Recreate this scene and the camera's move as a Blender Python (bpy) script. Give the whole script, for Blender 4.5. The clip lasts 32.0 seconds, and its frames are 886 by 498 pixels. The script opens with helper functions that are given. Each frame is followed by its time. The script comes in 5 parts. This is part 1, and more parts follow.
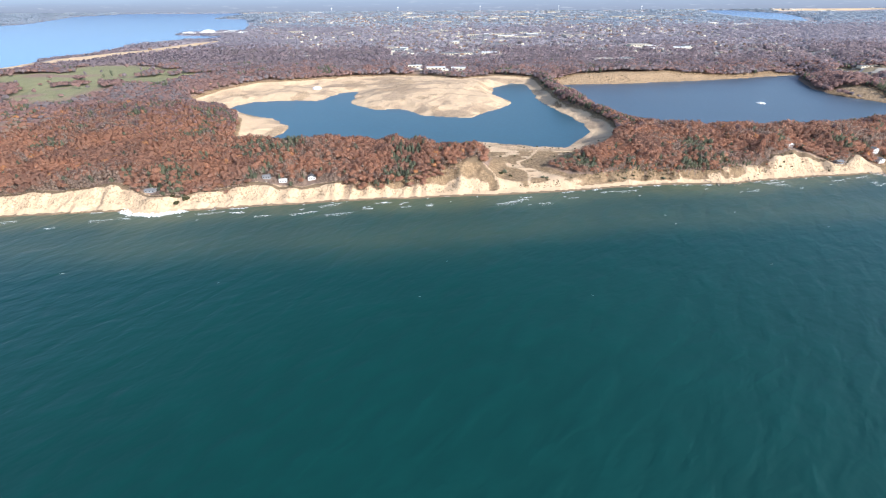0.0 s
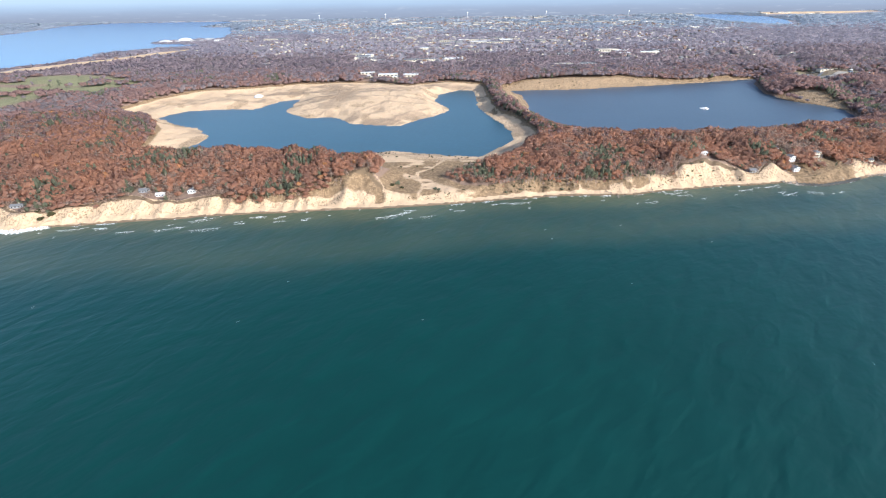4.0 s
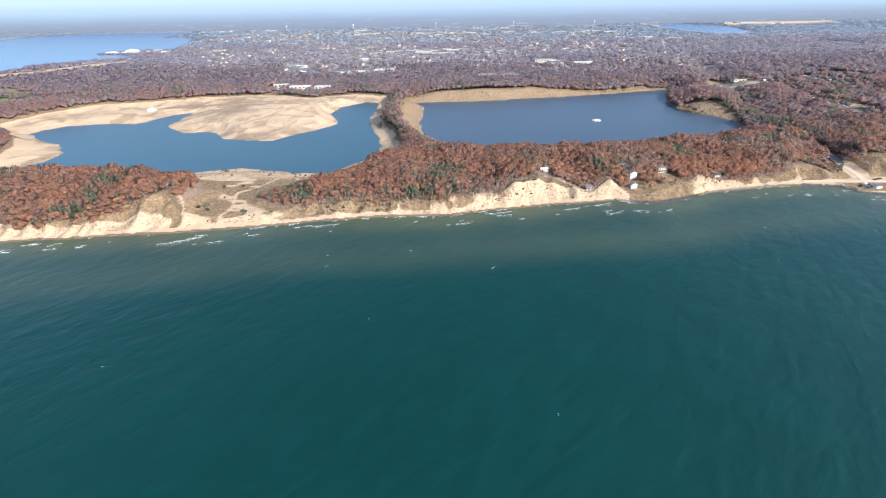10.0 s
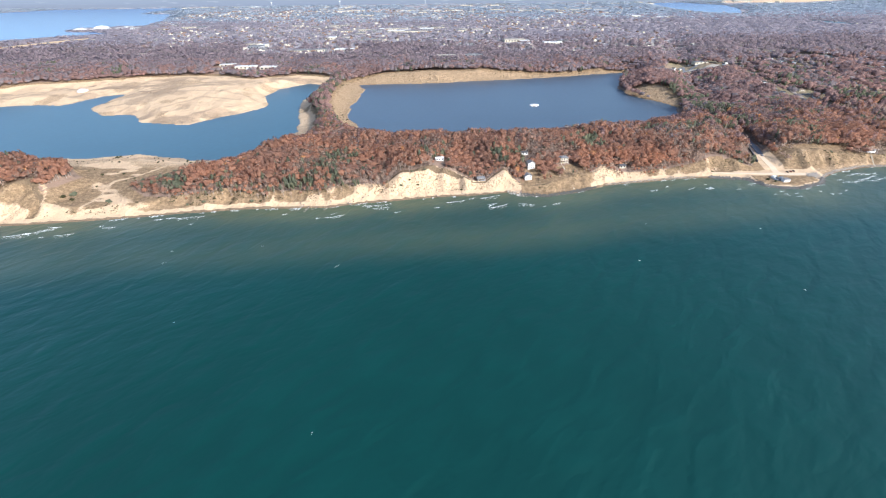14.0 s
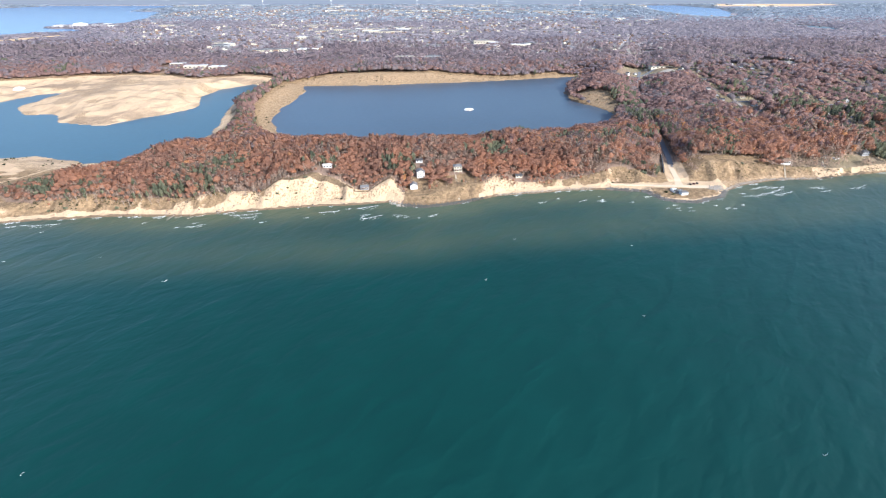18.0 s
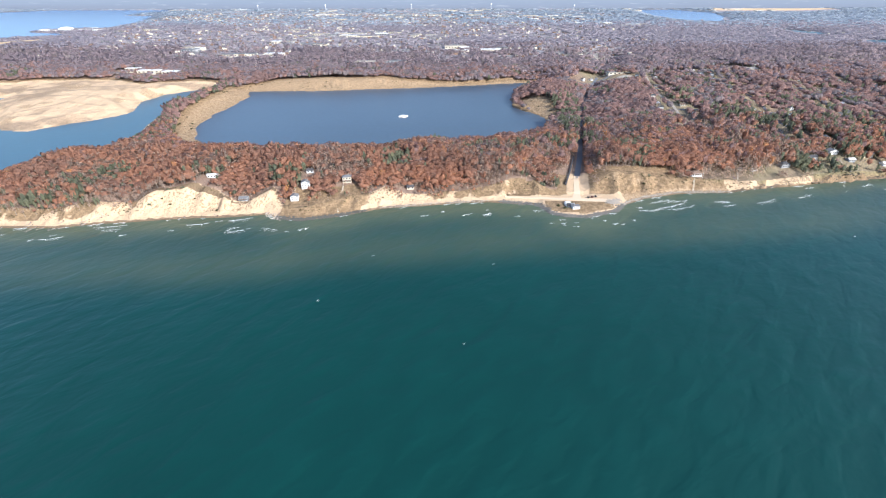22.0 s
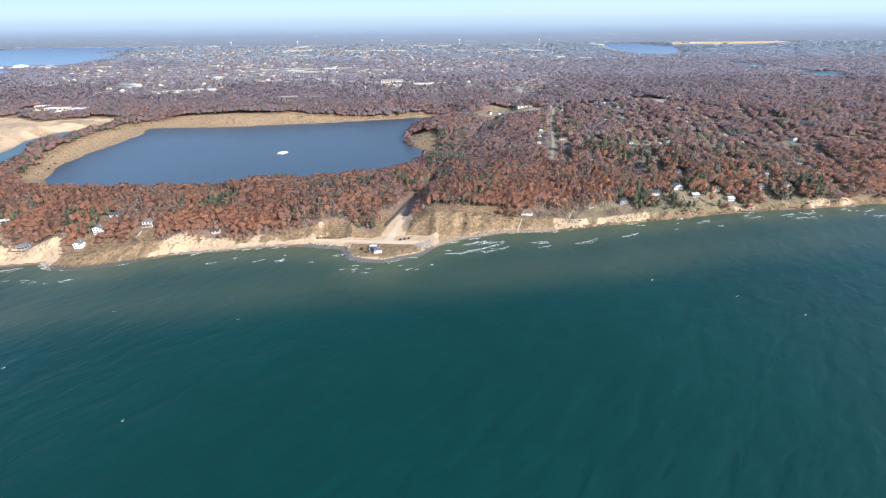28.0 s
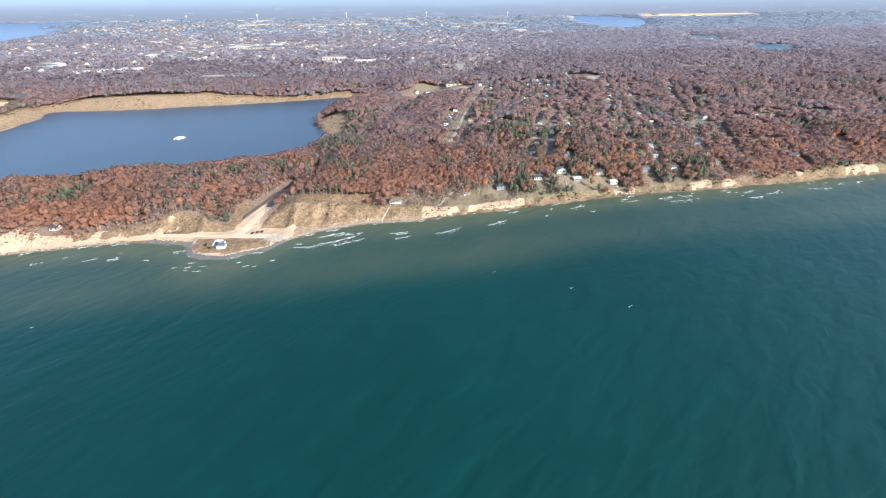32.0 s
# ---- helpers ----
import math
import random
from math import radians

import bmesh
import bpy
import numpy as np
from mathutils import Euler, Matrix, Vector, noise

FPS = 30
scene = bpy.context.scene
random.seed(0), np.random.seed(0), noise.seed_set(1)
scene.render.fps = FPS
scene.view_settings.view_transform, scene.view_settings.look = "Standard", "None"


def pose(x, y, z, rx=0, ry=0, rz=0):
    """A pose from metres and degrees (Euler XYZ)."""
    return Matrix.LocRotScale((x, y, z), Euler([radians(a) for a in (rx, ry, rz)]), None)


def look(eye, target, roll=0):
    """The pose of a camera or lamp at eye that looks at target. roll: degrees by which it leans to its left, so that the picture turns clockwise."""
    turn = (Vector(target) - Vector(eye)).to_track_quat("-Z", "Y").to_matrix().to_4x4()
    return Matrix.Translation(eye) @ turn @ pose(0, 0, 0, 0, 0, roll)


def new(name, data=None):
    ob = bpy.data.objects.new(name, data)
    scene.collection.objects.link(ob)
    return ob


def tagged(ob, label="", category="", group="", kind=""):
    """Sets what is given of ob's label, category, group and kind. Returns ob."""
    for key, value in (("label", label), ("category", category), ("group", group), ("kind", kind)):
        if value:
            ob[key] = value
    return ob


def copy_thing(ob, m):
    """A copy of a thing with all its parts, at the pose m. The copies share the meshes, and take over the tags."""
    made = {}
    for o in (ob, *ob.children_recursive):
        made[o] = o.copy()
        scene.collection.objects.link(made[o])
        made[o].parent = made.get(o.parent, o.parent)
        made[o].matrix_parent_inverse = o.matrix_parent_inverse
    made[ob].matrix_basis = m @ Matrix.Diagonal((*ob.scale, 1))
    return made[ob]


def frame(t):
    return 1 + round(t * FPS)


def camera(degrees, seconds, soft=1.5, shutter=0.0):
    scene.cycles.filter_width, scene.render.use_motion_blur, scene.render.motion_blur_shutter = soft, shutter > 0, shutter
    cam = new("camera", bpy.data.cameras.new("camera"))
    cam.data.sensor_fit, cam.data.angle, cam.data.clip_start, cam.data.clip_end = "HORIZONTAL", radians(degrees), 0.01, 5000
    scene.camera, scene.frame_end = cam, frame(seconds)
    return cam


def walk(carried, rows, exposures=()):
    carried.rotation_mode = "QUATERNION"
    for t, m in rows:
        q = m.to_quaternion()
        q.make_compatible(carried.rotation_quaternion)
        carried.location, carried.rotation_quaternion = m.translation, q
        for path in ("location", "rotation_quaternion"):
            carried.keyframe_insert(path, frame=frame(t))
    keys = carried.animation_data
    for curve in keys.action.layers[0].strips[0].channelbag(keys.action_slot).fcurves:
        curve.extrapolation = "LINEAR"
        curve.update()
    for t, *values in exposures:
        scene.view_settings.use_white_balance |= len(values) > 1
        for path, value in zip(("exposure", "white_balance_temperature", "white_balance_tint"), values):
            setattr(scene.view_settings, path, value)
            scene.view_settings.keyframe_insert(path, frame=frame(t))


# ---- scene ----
cam = camera(93.0, 32.0, soft=1.15)
# seconds, eye x y z, yaw to the left, pitch, roll
ROWS = [
    (0.0, 11.53, -7.81, 237.83, 0.72, -31.93, -0.42),
    (0.5, 30.88, -3.60, 237.34, 0.68, -32.01, -0.48),
    (1.0, 50.22, 0.37, 236.84, 0.75, -32.03, -0.56),
    (1.5, 69.56, 4.34, 236.47, 0.83, -32.06, -0.64),
    (2.0, 88.91, 8.18, 235.97, 0.89, -32.11, -0.77),
    (2.5, 108.38, 11.90, 235.60, 0.95, -32.14, -0.81),
    (3.0, 127.84, 15.62, 235.23, 1.02, -32.05, -0.84),
    (3.5, 147.31, 19.22, 234.86, 1.12, -31.69, -0.90),
    (5.5, 225.18, 33.23, 233.74, 1.19, -30.30, -1.03),
    (6.0, 244.78, 36.58, 233.49, 1.05, -30.21, -1.01),
    (6.5, 264.24, 39.93, 233.24, 0.93, -30.24, -1.15),
    (7.0, 283.71, 43.28, 233.00, 0.83, -30.22, -1.19),
    (7.5, 303.18, 46.62, 232.75, 0.73, -30.22, -1.24),
    (8.0, 322.65, 49.97, 232.50, 0.60, -30.27, -1.24),
    (8.5, 342.24, 53.20, 232.38, 0.48, -30.32, -1.18),
    (9.0, 361.71, 56.54, 232.13, 0.30, -30.26, -1.16),
    (9.5, 381.05, 59.89, 232.00, 0.13, -30.25, -1.13),
    (10.0, 400.52, 63.12, 231.76, -0.07, -30.21, -0.99),
    (10.5, 419.99, 66.46, 231.63, -0.23, -30.20, -0.89),
    (11.0, 439.33, 69.81, 231.51, -0.36, -30.24, -0.83),
    (11.5, 458.80, 73.04, 231.26, -0.26, -30.35, -0.75),
    (12.0, 478.14, 76.38, 231.14, 0.11, -30.72, -0.71),
    (12.5, 497.49, 79.73, 231.01, 0.48, -31.34, -0.77),
    (13.0, 516.83, 83.20, 230.89, 0.50, -31.95, -0.75),
    (13.5, 536.18, 86.55, 230.76, 0.32, -32.40, -0.71),
    (14.0, 555.40, 90.02, 230.64, 0.27, -32.61, -0.70),
    (14.5, 574.74, 93.37, 230.52, 0.22, -32.77, -0.63),
    (16.5, 651.50, 107.38, 230.14, 0.57, -32.64, -0.38),
    (17.0, 670.59, 110.98, 230.02, 0.65, -32.64, -0.30),
    (17.5, 689.69, 114.58, 229.90, 0.70, -32.61, -0.21),
    (18.0, 708.78, 118.17, 229.90, 0.70, -32.58, -0.12),
    (18.5, 727.76, 121.77, 229.77, 0.78, -32.54, -0.08),
    (19.0, 746.73, 125.36, 229.77, 0.95, -32.50, -0.03),
    (19.5, 765.70, 129.08, 229.65, 1.14, -32.52, -0.07),
    (20.0, 784.67, 132.68, 229.65, 1.22, -32.53, -0.09),
    (20.5, 803.64, 136.40, 229.65, 1.28, -32.45, -0.09),
    (21.0, 822.49, 140.12, 229.52, 1.38, -32.28, -0.10),
    (21.5, 841.34, 143.72, 229.52, 1.58, -32.18, -0.13),
    (22.0, 860.19, 147.44, 229.52, 1.72, -32.14, -0.17),
    (22.5, 878.91, 151.16, 229.52, 1.78, -32.05, -0.26),
    (23.0, 897.76, 154.75, 229.52, 1.68, -31.72, -0.31),
    (23.5, 916.48, 158.47, 229.52, 1.57, -31.25, -0.32),
    (24.0, 935.21, 162.07, 229.65, 1.43, -30.72, -0.32),
    (24.5, 953.81, 165.66, 229.65, 1.40, -30.28, -0.45),
    (26.5, 1028.33, 179.80, 230.02, 1.37, -29.20, -0.64),
    (27.0, 1046.93, 183.15, 230.27, 1.15, -29.00, -0.68),
    (27.5, 1065.41, 186.50, 230.39, 1.00, -28.82, -0.83),
    (28.0, 1084.01, 189.84, 230.52, 0.70, -28.43, -0.52),
    (28.5, 1102.48, 192.94, 230.76, 0.58, -28.25, -0.73),
    (29.0, 1120.96, 196.17, 231.01, 0.59, -28.18, -0.70),
    (29.5, 1139.44, 199.14, 231.26, 0.63, -28.37, -0.74),
    (30.0, 1157.91, 202.12, 231.63, 0.38, -28.74, -0.73),
    (30.5, 1176.39, 204.85, 231.88, -0.10, -29.55, -1.01),
    (31.0, 1194.86, 207.58, 232.25, -0.70, -30.41, -0.91),
    (31.5, 1213.22, 210.18, 232.62, -1.21, -31.03, -0.83),
    (32.0, 1231.69, 212.54, 233.12, -1.53, -31.41, -0.65),
]


def aim(x, y, z, yaw, pitch, roll):
    a, p = radians(yaw), radians(pitch)
    way = Vector((-math.sin(a) * math.cos(p), math.cos(a) * math.cos(p), math.sin(p)))
    eye = Vector((x, y, z))
    return look(eye, eye + way * 10, roll)


walk(cam, [(t, aim(*row)) for t, *row in ROWS], [(0.0, 0.80, 5800, 9), (5.5, 0.70, 5800, 9), (12.0, 0.72, 5800, 9), (14.5, 0.84, 5800, 9), (17.0, 0.88, 5800, 9), (23.0, 0.86, 5800, 9),
     (26.5, 0.66, 5800, 9), (30.0, 0.62, 5800, 9), (32.0, 0.82, 5800, 9)])

# ---- world and sun: clear noon in late autumn, the sun behind the camera's right shoulder ----
SUN_AZ, SUN_EL = math.atan2(0.78, -0.62), radians(31)
world = bpy.data.worlds.new("world")
scene.world = world
world.use_nodes = True
wn = world.node_tree.nodes
sky = wn.new("ShaderNodeTexSky")
sky.sky_type = "NISHITA"
sky.sun_disc = False
sky.sun_elevation, sky.sun_rotation = SUN_EL, SUN_AZ
sky.air_density, sky.dust_density, sky.ozone_density = 0.9, 2.2, 1.5
wn["Background"].inputs["Strength"].default_value = 0.15
world.node_tree.links.new(sky.outputs["Color"], wn["Background"].inputs["Color"])
sun = new("sun", bpy.data.lights.new("sun", "SUN"))
sun.data.energy, sun.data.angle, sun.data.color = 3.3, radians(0.6), (1.0, 0.96, 0.90)
sun_from = Vector((math.sin(SUN_AZ) * math.cos(SUN_EL), math.cos(SUN_AZ) * math.cos(SUN_EL), math.sin(SUN_EL)))
sun.matrix_world = look(sun_from * 900, (0, 0, 0))


# ---- materials ----
class Nodes:
    """A short way to write a Principled material."""

    def __init__(self, name, rough=0.8, metal=0.0, spec=0.3):
        self.mat = bpy.data.materials.new(name)
        self.mat.use_nodes = True
        self.tree = self.mat.node_tree
        self.bsdf = self.tree.nodes["Principled BSDF"]
        self.bsdf.inputs["Roughness"].default_value = rough
        self.bsdf.inputs["Metallic"].default_value = metal
        self.bsdf.inputs["Specular IOR Level"].default_value = spec
        self.where = self.tree.nodes.new("ShaderNodeNewGeometry").outputs["Position"]

    def put(self, socket, value):
        if isinstance(value, bpy.types.NodeSocket):
            self.tree.links.new(value, socket)
        elif isinstance(value, tuple) and len(value) == 3 and socket.type == "RGBA":
            socket.default_value = (*value, 1)
        else:
            socket.default_value = value

    def noise(self, scale, detail=3.0, rough=0.55, vector=None, distort=0.0):
        n = self.tree.nodes.new("ShaderNodeTexNoise")
        n.inputs["Scale"].default_value, n.inputs["Detail"].default_value = scale, detail
        n.inputs["Roughness"].default_value, n.inputs["Distortion"].default_value = rough, distort
        self.put(n.inputs["Vector"], vector or self.where)
        return n.outputs["Fac"]

    def stretch(self, sx, sy, sz=1.0, turn=0.0):
        """Places for a texture drawn out by sx and sy, then turned."""
        n = self.tree.nodes.new("ShaderNodeMapping")
        n.vector_type = "TEXTURE"
        n.inputs["Scale"].default_value = (sx, sy, sz)
        n.inputs["Rotation"].default_value = (0, 0, radians(turn))
        self.put(n.inputs["Vector"], self.where)
        return n.outputs["Vector"]

    def attr(self, name):
        n = self.tree.nodes.new("ShaderNodeAttribute")
        n.attribute_name = name
        return n.outputs["Fac"]

    def island(self):
        return self.tree.nodes.new("ShaderNodeNewGeometry").outputs["Random Per Island"]

    def per_object(self):
        return self.tree.nodes.new("ShaderNodeObjectInfo").outputs["Random"]

    def math(self, op, a, b=0.0):
        n = self.tree.nodes.new("ShaderNodeMath")
        n.operation = op
        self.put(n.inputs[0], a)
        self.put(n.inputs[1], b)
        return n.outputs[0]

    def span(self, value, low, high, to_low=0.0, to_high=1.0):
        n = self.tree.nodes.new("ShaderNodeMapRange")
        n.interpolation_type = "SMOOTHSTEP"
        for key, v in zip(("Value", "From Min", "From Max", "To Min", "To Max"), (value, low, high, to_low, to_high)):
            self.put(n.inputs[key], v)
        return n.outputs[0]

    def mix(self, fac, a, b):
        n = self.tree.nodes.new("ShaderNodeMix")
        n.data_type = "RGBA"
        self.put(n.inputs["Factor"], fac)
        self.put(n.inputs["A"], a)
        self.put(n.inputs["B"], b)
        return n.outputs["Result"]

    def ramp(self, fac, stops):
        n = self.tree.nodes.new("ShaderNodeValToRGB")
        while len(n.color_ramp.elements) < len(stops):
            n.color_ramp.elements.new(0.5)
        for e, (p, c) in zip(n.color_ramp.elements, stops):
            e.position, e.color = p, (*c, 1)
        self.put(n.inputs["Fac"], fac)
        return n.outputs["Color"]

    def bump(self, height, strength, distance):
        n = self.tree.nodes.new("ShaderNodeBump")
        n.inputs["Strength"].default_value, n.inputs["Distance"].default_value = strength, distance
        self.put(n.inputs["Height"], height)
        self.put(self.bsdf.inputs["Normal"], n.outputs["Normal"])

    def done(self, colour):
        self.put(self.bsdf.inputs["Base Color"], colour)
        return self.mat


def plain(name, colour, rough=0.7, metal=0.0, vary=0.18, scale=0.8):
    """Paint, plaster, shingle or metal with a little unevenness and wear."""
    n = Nodes(name, rough, metal)
    dark = tuple(c * (1 - vary) for c in colour)
    big, small = n.noise(scale, 4), n.noise(scale * 9, 2)
    n.bump(small, 0.15, 0.05)
    return n.done(n.mix(n.math("MULTIPLY", n.math("ADD", big, small), 0.5), dark, colour))


def foliage(name, stops, rough=0.85):
    n = Nodes(name, rough, spec=0.1)
    tone = n.math("ADD", n.math("MULTIPLY", n.attr("tone"), 0.70), n.math("MULTIPLY", n.island(), 0.18))
    tone = n.math("ADD", tone, n.math("MULTIPLY", n.noise(0.9, 2), 0.1))
    colour = n.ramp(tone, stops)
    # thin leaves and twigs let part of the light through
    thin = n.tree.nodes.new("ShaderNodeBsdfTranslucent")
    n.put(thin.inputs["Color"], colour)
    both = n.tree.nodes.new("ShaderNodeMixShader")
    both.inputs[0].default_value = 0.52
    n.put(both.inputs[1], n.bsdf.outputs[0])
    n.put(both.inputs[2], thin.outputs[0])
    n.put(n.tree.nodes["Material Output"].inputs["Surface"], both.outputs[0])
    return n.done(colour)


def make_ground():
    n = Nodes("ground_cover", 0.95, spec=0.1)
    fine, mid, big = n.noise(0.55, 5), n.noise(0.09, 4), n.noise(0.012, 4)
    sand = n.mix(mid, (0.565, 0.39, 0.235), (0.70, 0.51, 0.325))
    sand = n.mix(n.span(fine, 0.55, 0.85), sand, (0.48, 0.335, 0.20))
    grass = n.mix(n.span(n.noise(0.22, 4), 0.35, 0.65), (0.235, 0.157, 0.088), (0.375, 0.257, 0.147))
    grass = n.mix(n.span(fine, 0.45, 0.75), grass, (0.18, 0.12, 0.067))
    lawn = n.mix(n.noise(0.05, 4), (0.215, 0.20, 0.10), (0.32, 0.30, 0.16))
    floor = n.mix(fine, (0.24, 0.165, 0.12), (0.34, 0.235, 0.17))
    # grey of the distant town's ground, paler with haze put into it
    town = n.mix(n.span(n.noise(0.05, 4), 0.35, 0.7), (0.28, 0.24, 0.235), (0.41, 0.375, 0.37))
    colour = n.mix(n.attr("town"), floor, town)
    colour = n.mix(n.span(n.math("ADD", n.attr("grass"), n.math("MULTIPLY", n.math("SUBTRACT", mid, 0.5), 0.5)), 0.35, 0.65), colour, grass)
    colour = n.mix(n.attr("lawn"), colour, lawn)
    colour = n.mix(n.span(n.math("ADD", n.attr("sand"), n.math("MULTIPLY", n.math("SUBTRACT", fine, 0.5), 0.7)), 0.35, 0.65), colour, sand)
    colour = n.mix(n.math("MULTIPLY", n.attr("dug"), n.span(n.math("ADD", mid, fine), 0.8, 1.15, 0.5, 0.9)), colour, (0.33, 0.235, 0.155))
    # turf and roots slumped down the bare faces
    clods = n.span(n.math("ADD", n.noise(0.42, 4, 0.6, n.stretch(1.0, 1.6)), n.math("MULTIPLY", n.math("SUBTRACT", mid, 0.5), 0.35)), 0.53, 0.60)
    colour = n.mix(n.math("MULTIPLY", clods, n.math("MULTIPLY", n.attr("slump"), 0.8)), colour, (0.30, 0.205, 0.115))
    # the torn edge of the turf along the brow
    colour = n.mix(n.span(n.math("ADD", n.attr("turf"), n.math("MULTIPLY", n.math("SUBTRACT", n.noise(0.3, 4), 0.5), 0.9)), 0.55, 0.75), colour, (0.20, 0.14, 0.085))
    # wet sand along the swash
    colour = n.mix(n.span(n.math("ADD", n.attr("wet"), n.math("MULTIPLY", n.math("SUBTRACT", mid, 0.5), 0.5)), 0.35, 0.6), colour, (0.25, 0.175, 0.11))
    n.bump(n.math("ADD", fine, n.math("MULTIPLY", mid, 2.0)), 0.9, 2.0)
    return n.done(colour)


def make_lake(name, deep, shallow, wave=0.35, size=1.0, rough=0.12):
    """Open water: the swell and its ripples are relief; sand stirred up in the shallows colours it near the shore."""
    n = Nodes(name, rough, spec=0.5)
    n.bsdf.inputs["IOR"].default_value = 1.33
    swell = n.noise(0.062 * size, 2, 0.45, n.stretch(2.0, 1.0, 1.0, SWELL_TURN), 0.45)
    cross = n.noise(0.11 * size, 2, 0.5, n.stretch(2.2, 1.0, 1.0, SWELL_TURN - 20), 0.3)
    chop = n.noise(0.34 * size, 3, 0.6, n.stretch(1.7, 1.0, 1.0, SWELL_TURN + 12), 0.3)
    height = n.math("ADD", n.math("MULTIPLY", swell, 3.4), n.math("ADD", n.math("MULTIPLY", cross, 1.4), n.math("MULTIPLY", chop, 0.22)))
    n.bump(height, wave, 1.0)
    cloudy = n.math("ADD", n.attr("shoal"), n.math("MULTIPLY", n.math("SUBTRACT", n.noise(0.016, 4), 0.5), 0.10))
    colour = n.mix(n.span(cloudy, 0.05, 1.0), deep, shallow)
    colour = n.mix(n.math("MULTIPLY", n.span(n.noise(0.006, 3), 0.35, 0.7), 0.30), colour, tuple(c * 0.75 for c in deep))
    # a lighter green is painted on the crests, as light shining through them
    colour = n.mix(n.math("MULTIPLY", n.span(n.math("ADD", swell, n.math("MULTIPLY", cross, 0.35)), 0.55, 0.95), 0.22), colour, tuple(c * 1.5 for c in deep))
    return n.done(colour)


SWELL_TURN = 48
GROUND = make_ground()
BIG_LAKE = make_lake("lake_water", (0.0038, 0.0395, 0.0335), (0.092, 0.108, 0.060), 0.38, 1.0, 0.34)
POND = make_lake("quarry_water", (0.040, 0.095, 0.125), (0.042, 0.098, 0.128), 0.014, 3.0, 0.3)
GREY_POND = make_lake("grey_quarry_water", (0.060, 0.088, 0.118), (0.060, 0.088, 0.118), 0.014, 3.0, 0.3)
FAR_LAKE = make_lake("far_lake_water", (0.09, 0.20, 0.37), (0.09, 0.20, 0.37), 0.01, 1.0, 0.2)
OAK = foliage("rust_oak_leaves", [(0.0, (0.319, 0.209, 0.160)), (0.35, (0.429, 0.240, 0.164)), (0.7, (0.539, 0.273, 0.163)), (1.0, (0.748, 0.384, 0.143))])
BARE = foliage("bare_twigs", [(0.0, (0.375, 0.28, 0.218)), (0.5, (0.47, 0.336, 0.252)), (1.0, (0.56, 0.409, 0.302))])
PINE = foliage("pine_needles", [(0.0, (0.160, 0.172, 0.112)), (0.5, (0.219, 0.226, 0.145)), (1.0, (0.320, 0.303, 0.172))])
# woods farther inland: haze is put into these paler, bluer leaf colours
HAZED_OAK = foliage("hazed_autumn_woods", [(0.0, (0.296, 0.215, 0.197)), (0.4, (0.387, 0.253, 0.220)), (0.75, (0.473, 0.280, 0.222)), (1.0, (0.602, 0.355, 0.213))])
HAZED_BARE = foliage("hazed_leafless_woods", [(0.0, (0.275, 0.227, 0.221)), (0.5, (0.327, 0.269, 0.259)), (1.0, (0.391, 0.322, 0.309))])
HAZED_BEYOND = foliage("hazed_woods_beyond", [(0.0, (0.306, 0.253, 0.264)), (0.5, (0.376, 0.296, 0.297)), (1.0, (0.451, 0.333, 0.320))])
HAZED_DISTANT = foliage("hazed_distant_woods", [(0.0, (0.38, 0.351, 0.38)), (0.5, (0.443, 0.391, 0.414)), (1.0, (0.506, 0.425, 0.431))])
HAZED_FARTHEST = foliage("hazed_farthest_woods", [(0.0, (0.43, 0.49, 0.55)), (0.5, (0.47, 0.52, 0.58)), (1.0, (0.52, 0.55, 0.60))])
BARK = plain("grey_bark", (0.46, 0.40, 0.34), 0.9, vary=0.5, scale=1.5)
SHRUB = foliage("shrub_leaves", [(0.0, (0.05, 0.06, 0.03)), (0.5, (0.11, 0.10, 0.05)), (1.0, (0.20, 0.14, 0.07))])
WHITE = plain("white_siding", (0.82, 0.81, 0.77), 0.6, vary=0.1)
CREAM = plain("cream_siding", (0.68, 0.60, 0.46), 0.65)
GREY = plain("grey_siding", (0.36, 0.36, 0.36), 0.7)
BROWN = plain("brown_timber", (0.23, 0.15, 0.10), 0.8, vary=0.35)
ROOF_GREY = plain("grey_shingles", (0.22, 0.215, 0.21), 0.9, vary=0.35, scale=2.0)
ROOF_DARK = plain("dark_shingles", (0.10, 0.095, 0.095), 0.9, vary=0.35, scale=2.0)
ROOF_BROWN = plain("brown_shingles", (0.26, 0.17, 0.12), 0.9, vary=0.35, scale=2.0)
ROOF_PALE = plain("pale_roofing", (0.72, 0.70, 0.66), 0.7, vary=0.12, scale=0.3)
GLASS = plain("window_glass", (0.03, 0.035, 0.045), 0.08, vary=0.1)
ASPHALT = plain("asphalt", (0.20, 0.20, 0.205), 0.9, vary=0.3, scale=0.4)
CONCRETE = plain("concrete", (0.42, 0.36, 0.29), 0.9, vary=0.25, scale=0.5)
GRAVEL = plain("gravel_lot", (0.74, 0.56, 0.38), 0.95, vary=0.18, scale=0.35)
STONE = plain("armour_stone", (0.24, 0.22, 0.195), 0.9, vary=0.6, scale=0.7)
FOAM = plain("foam", (0.78, 0.80, 0.79), 0.75, vary=0.12, scale=0.7)
METAL = plain("galvanised_metal", (0.55, 0.55, 0.55), 0.4, 0.8)
RUBBER = plain("tyre_rubber", (0.02, 0.02, 0.02), 0.9)


# ---- the lie of the land ----
# The plan (shores, streets, places) is drawn in units of U metres; sizes of things are in metres.
U = 1.24


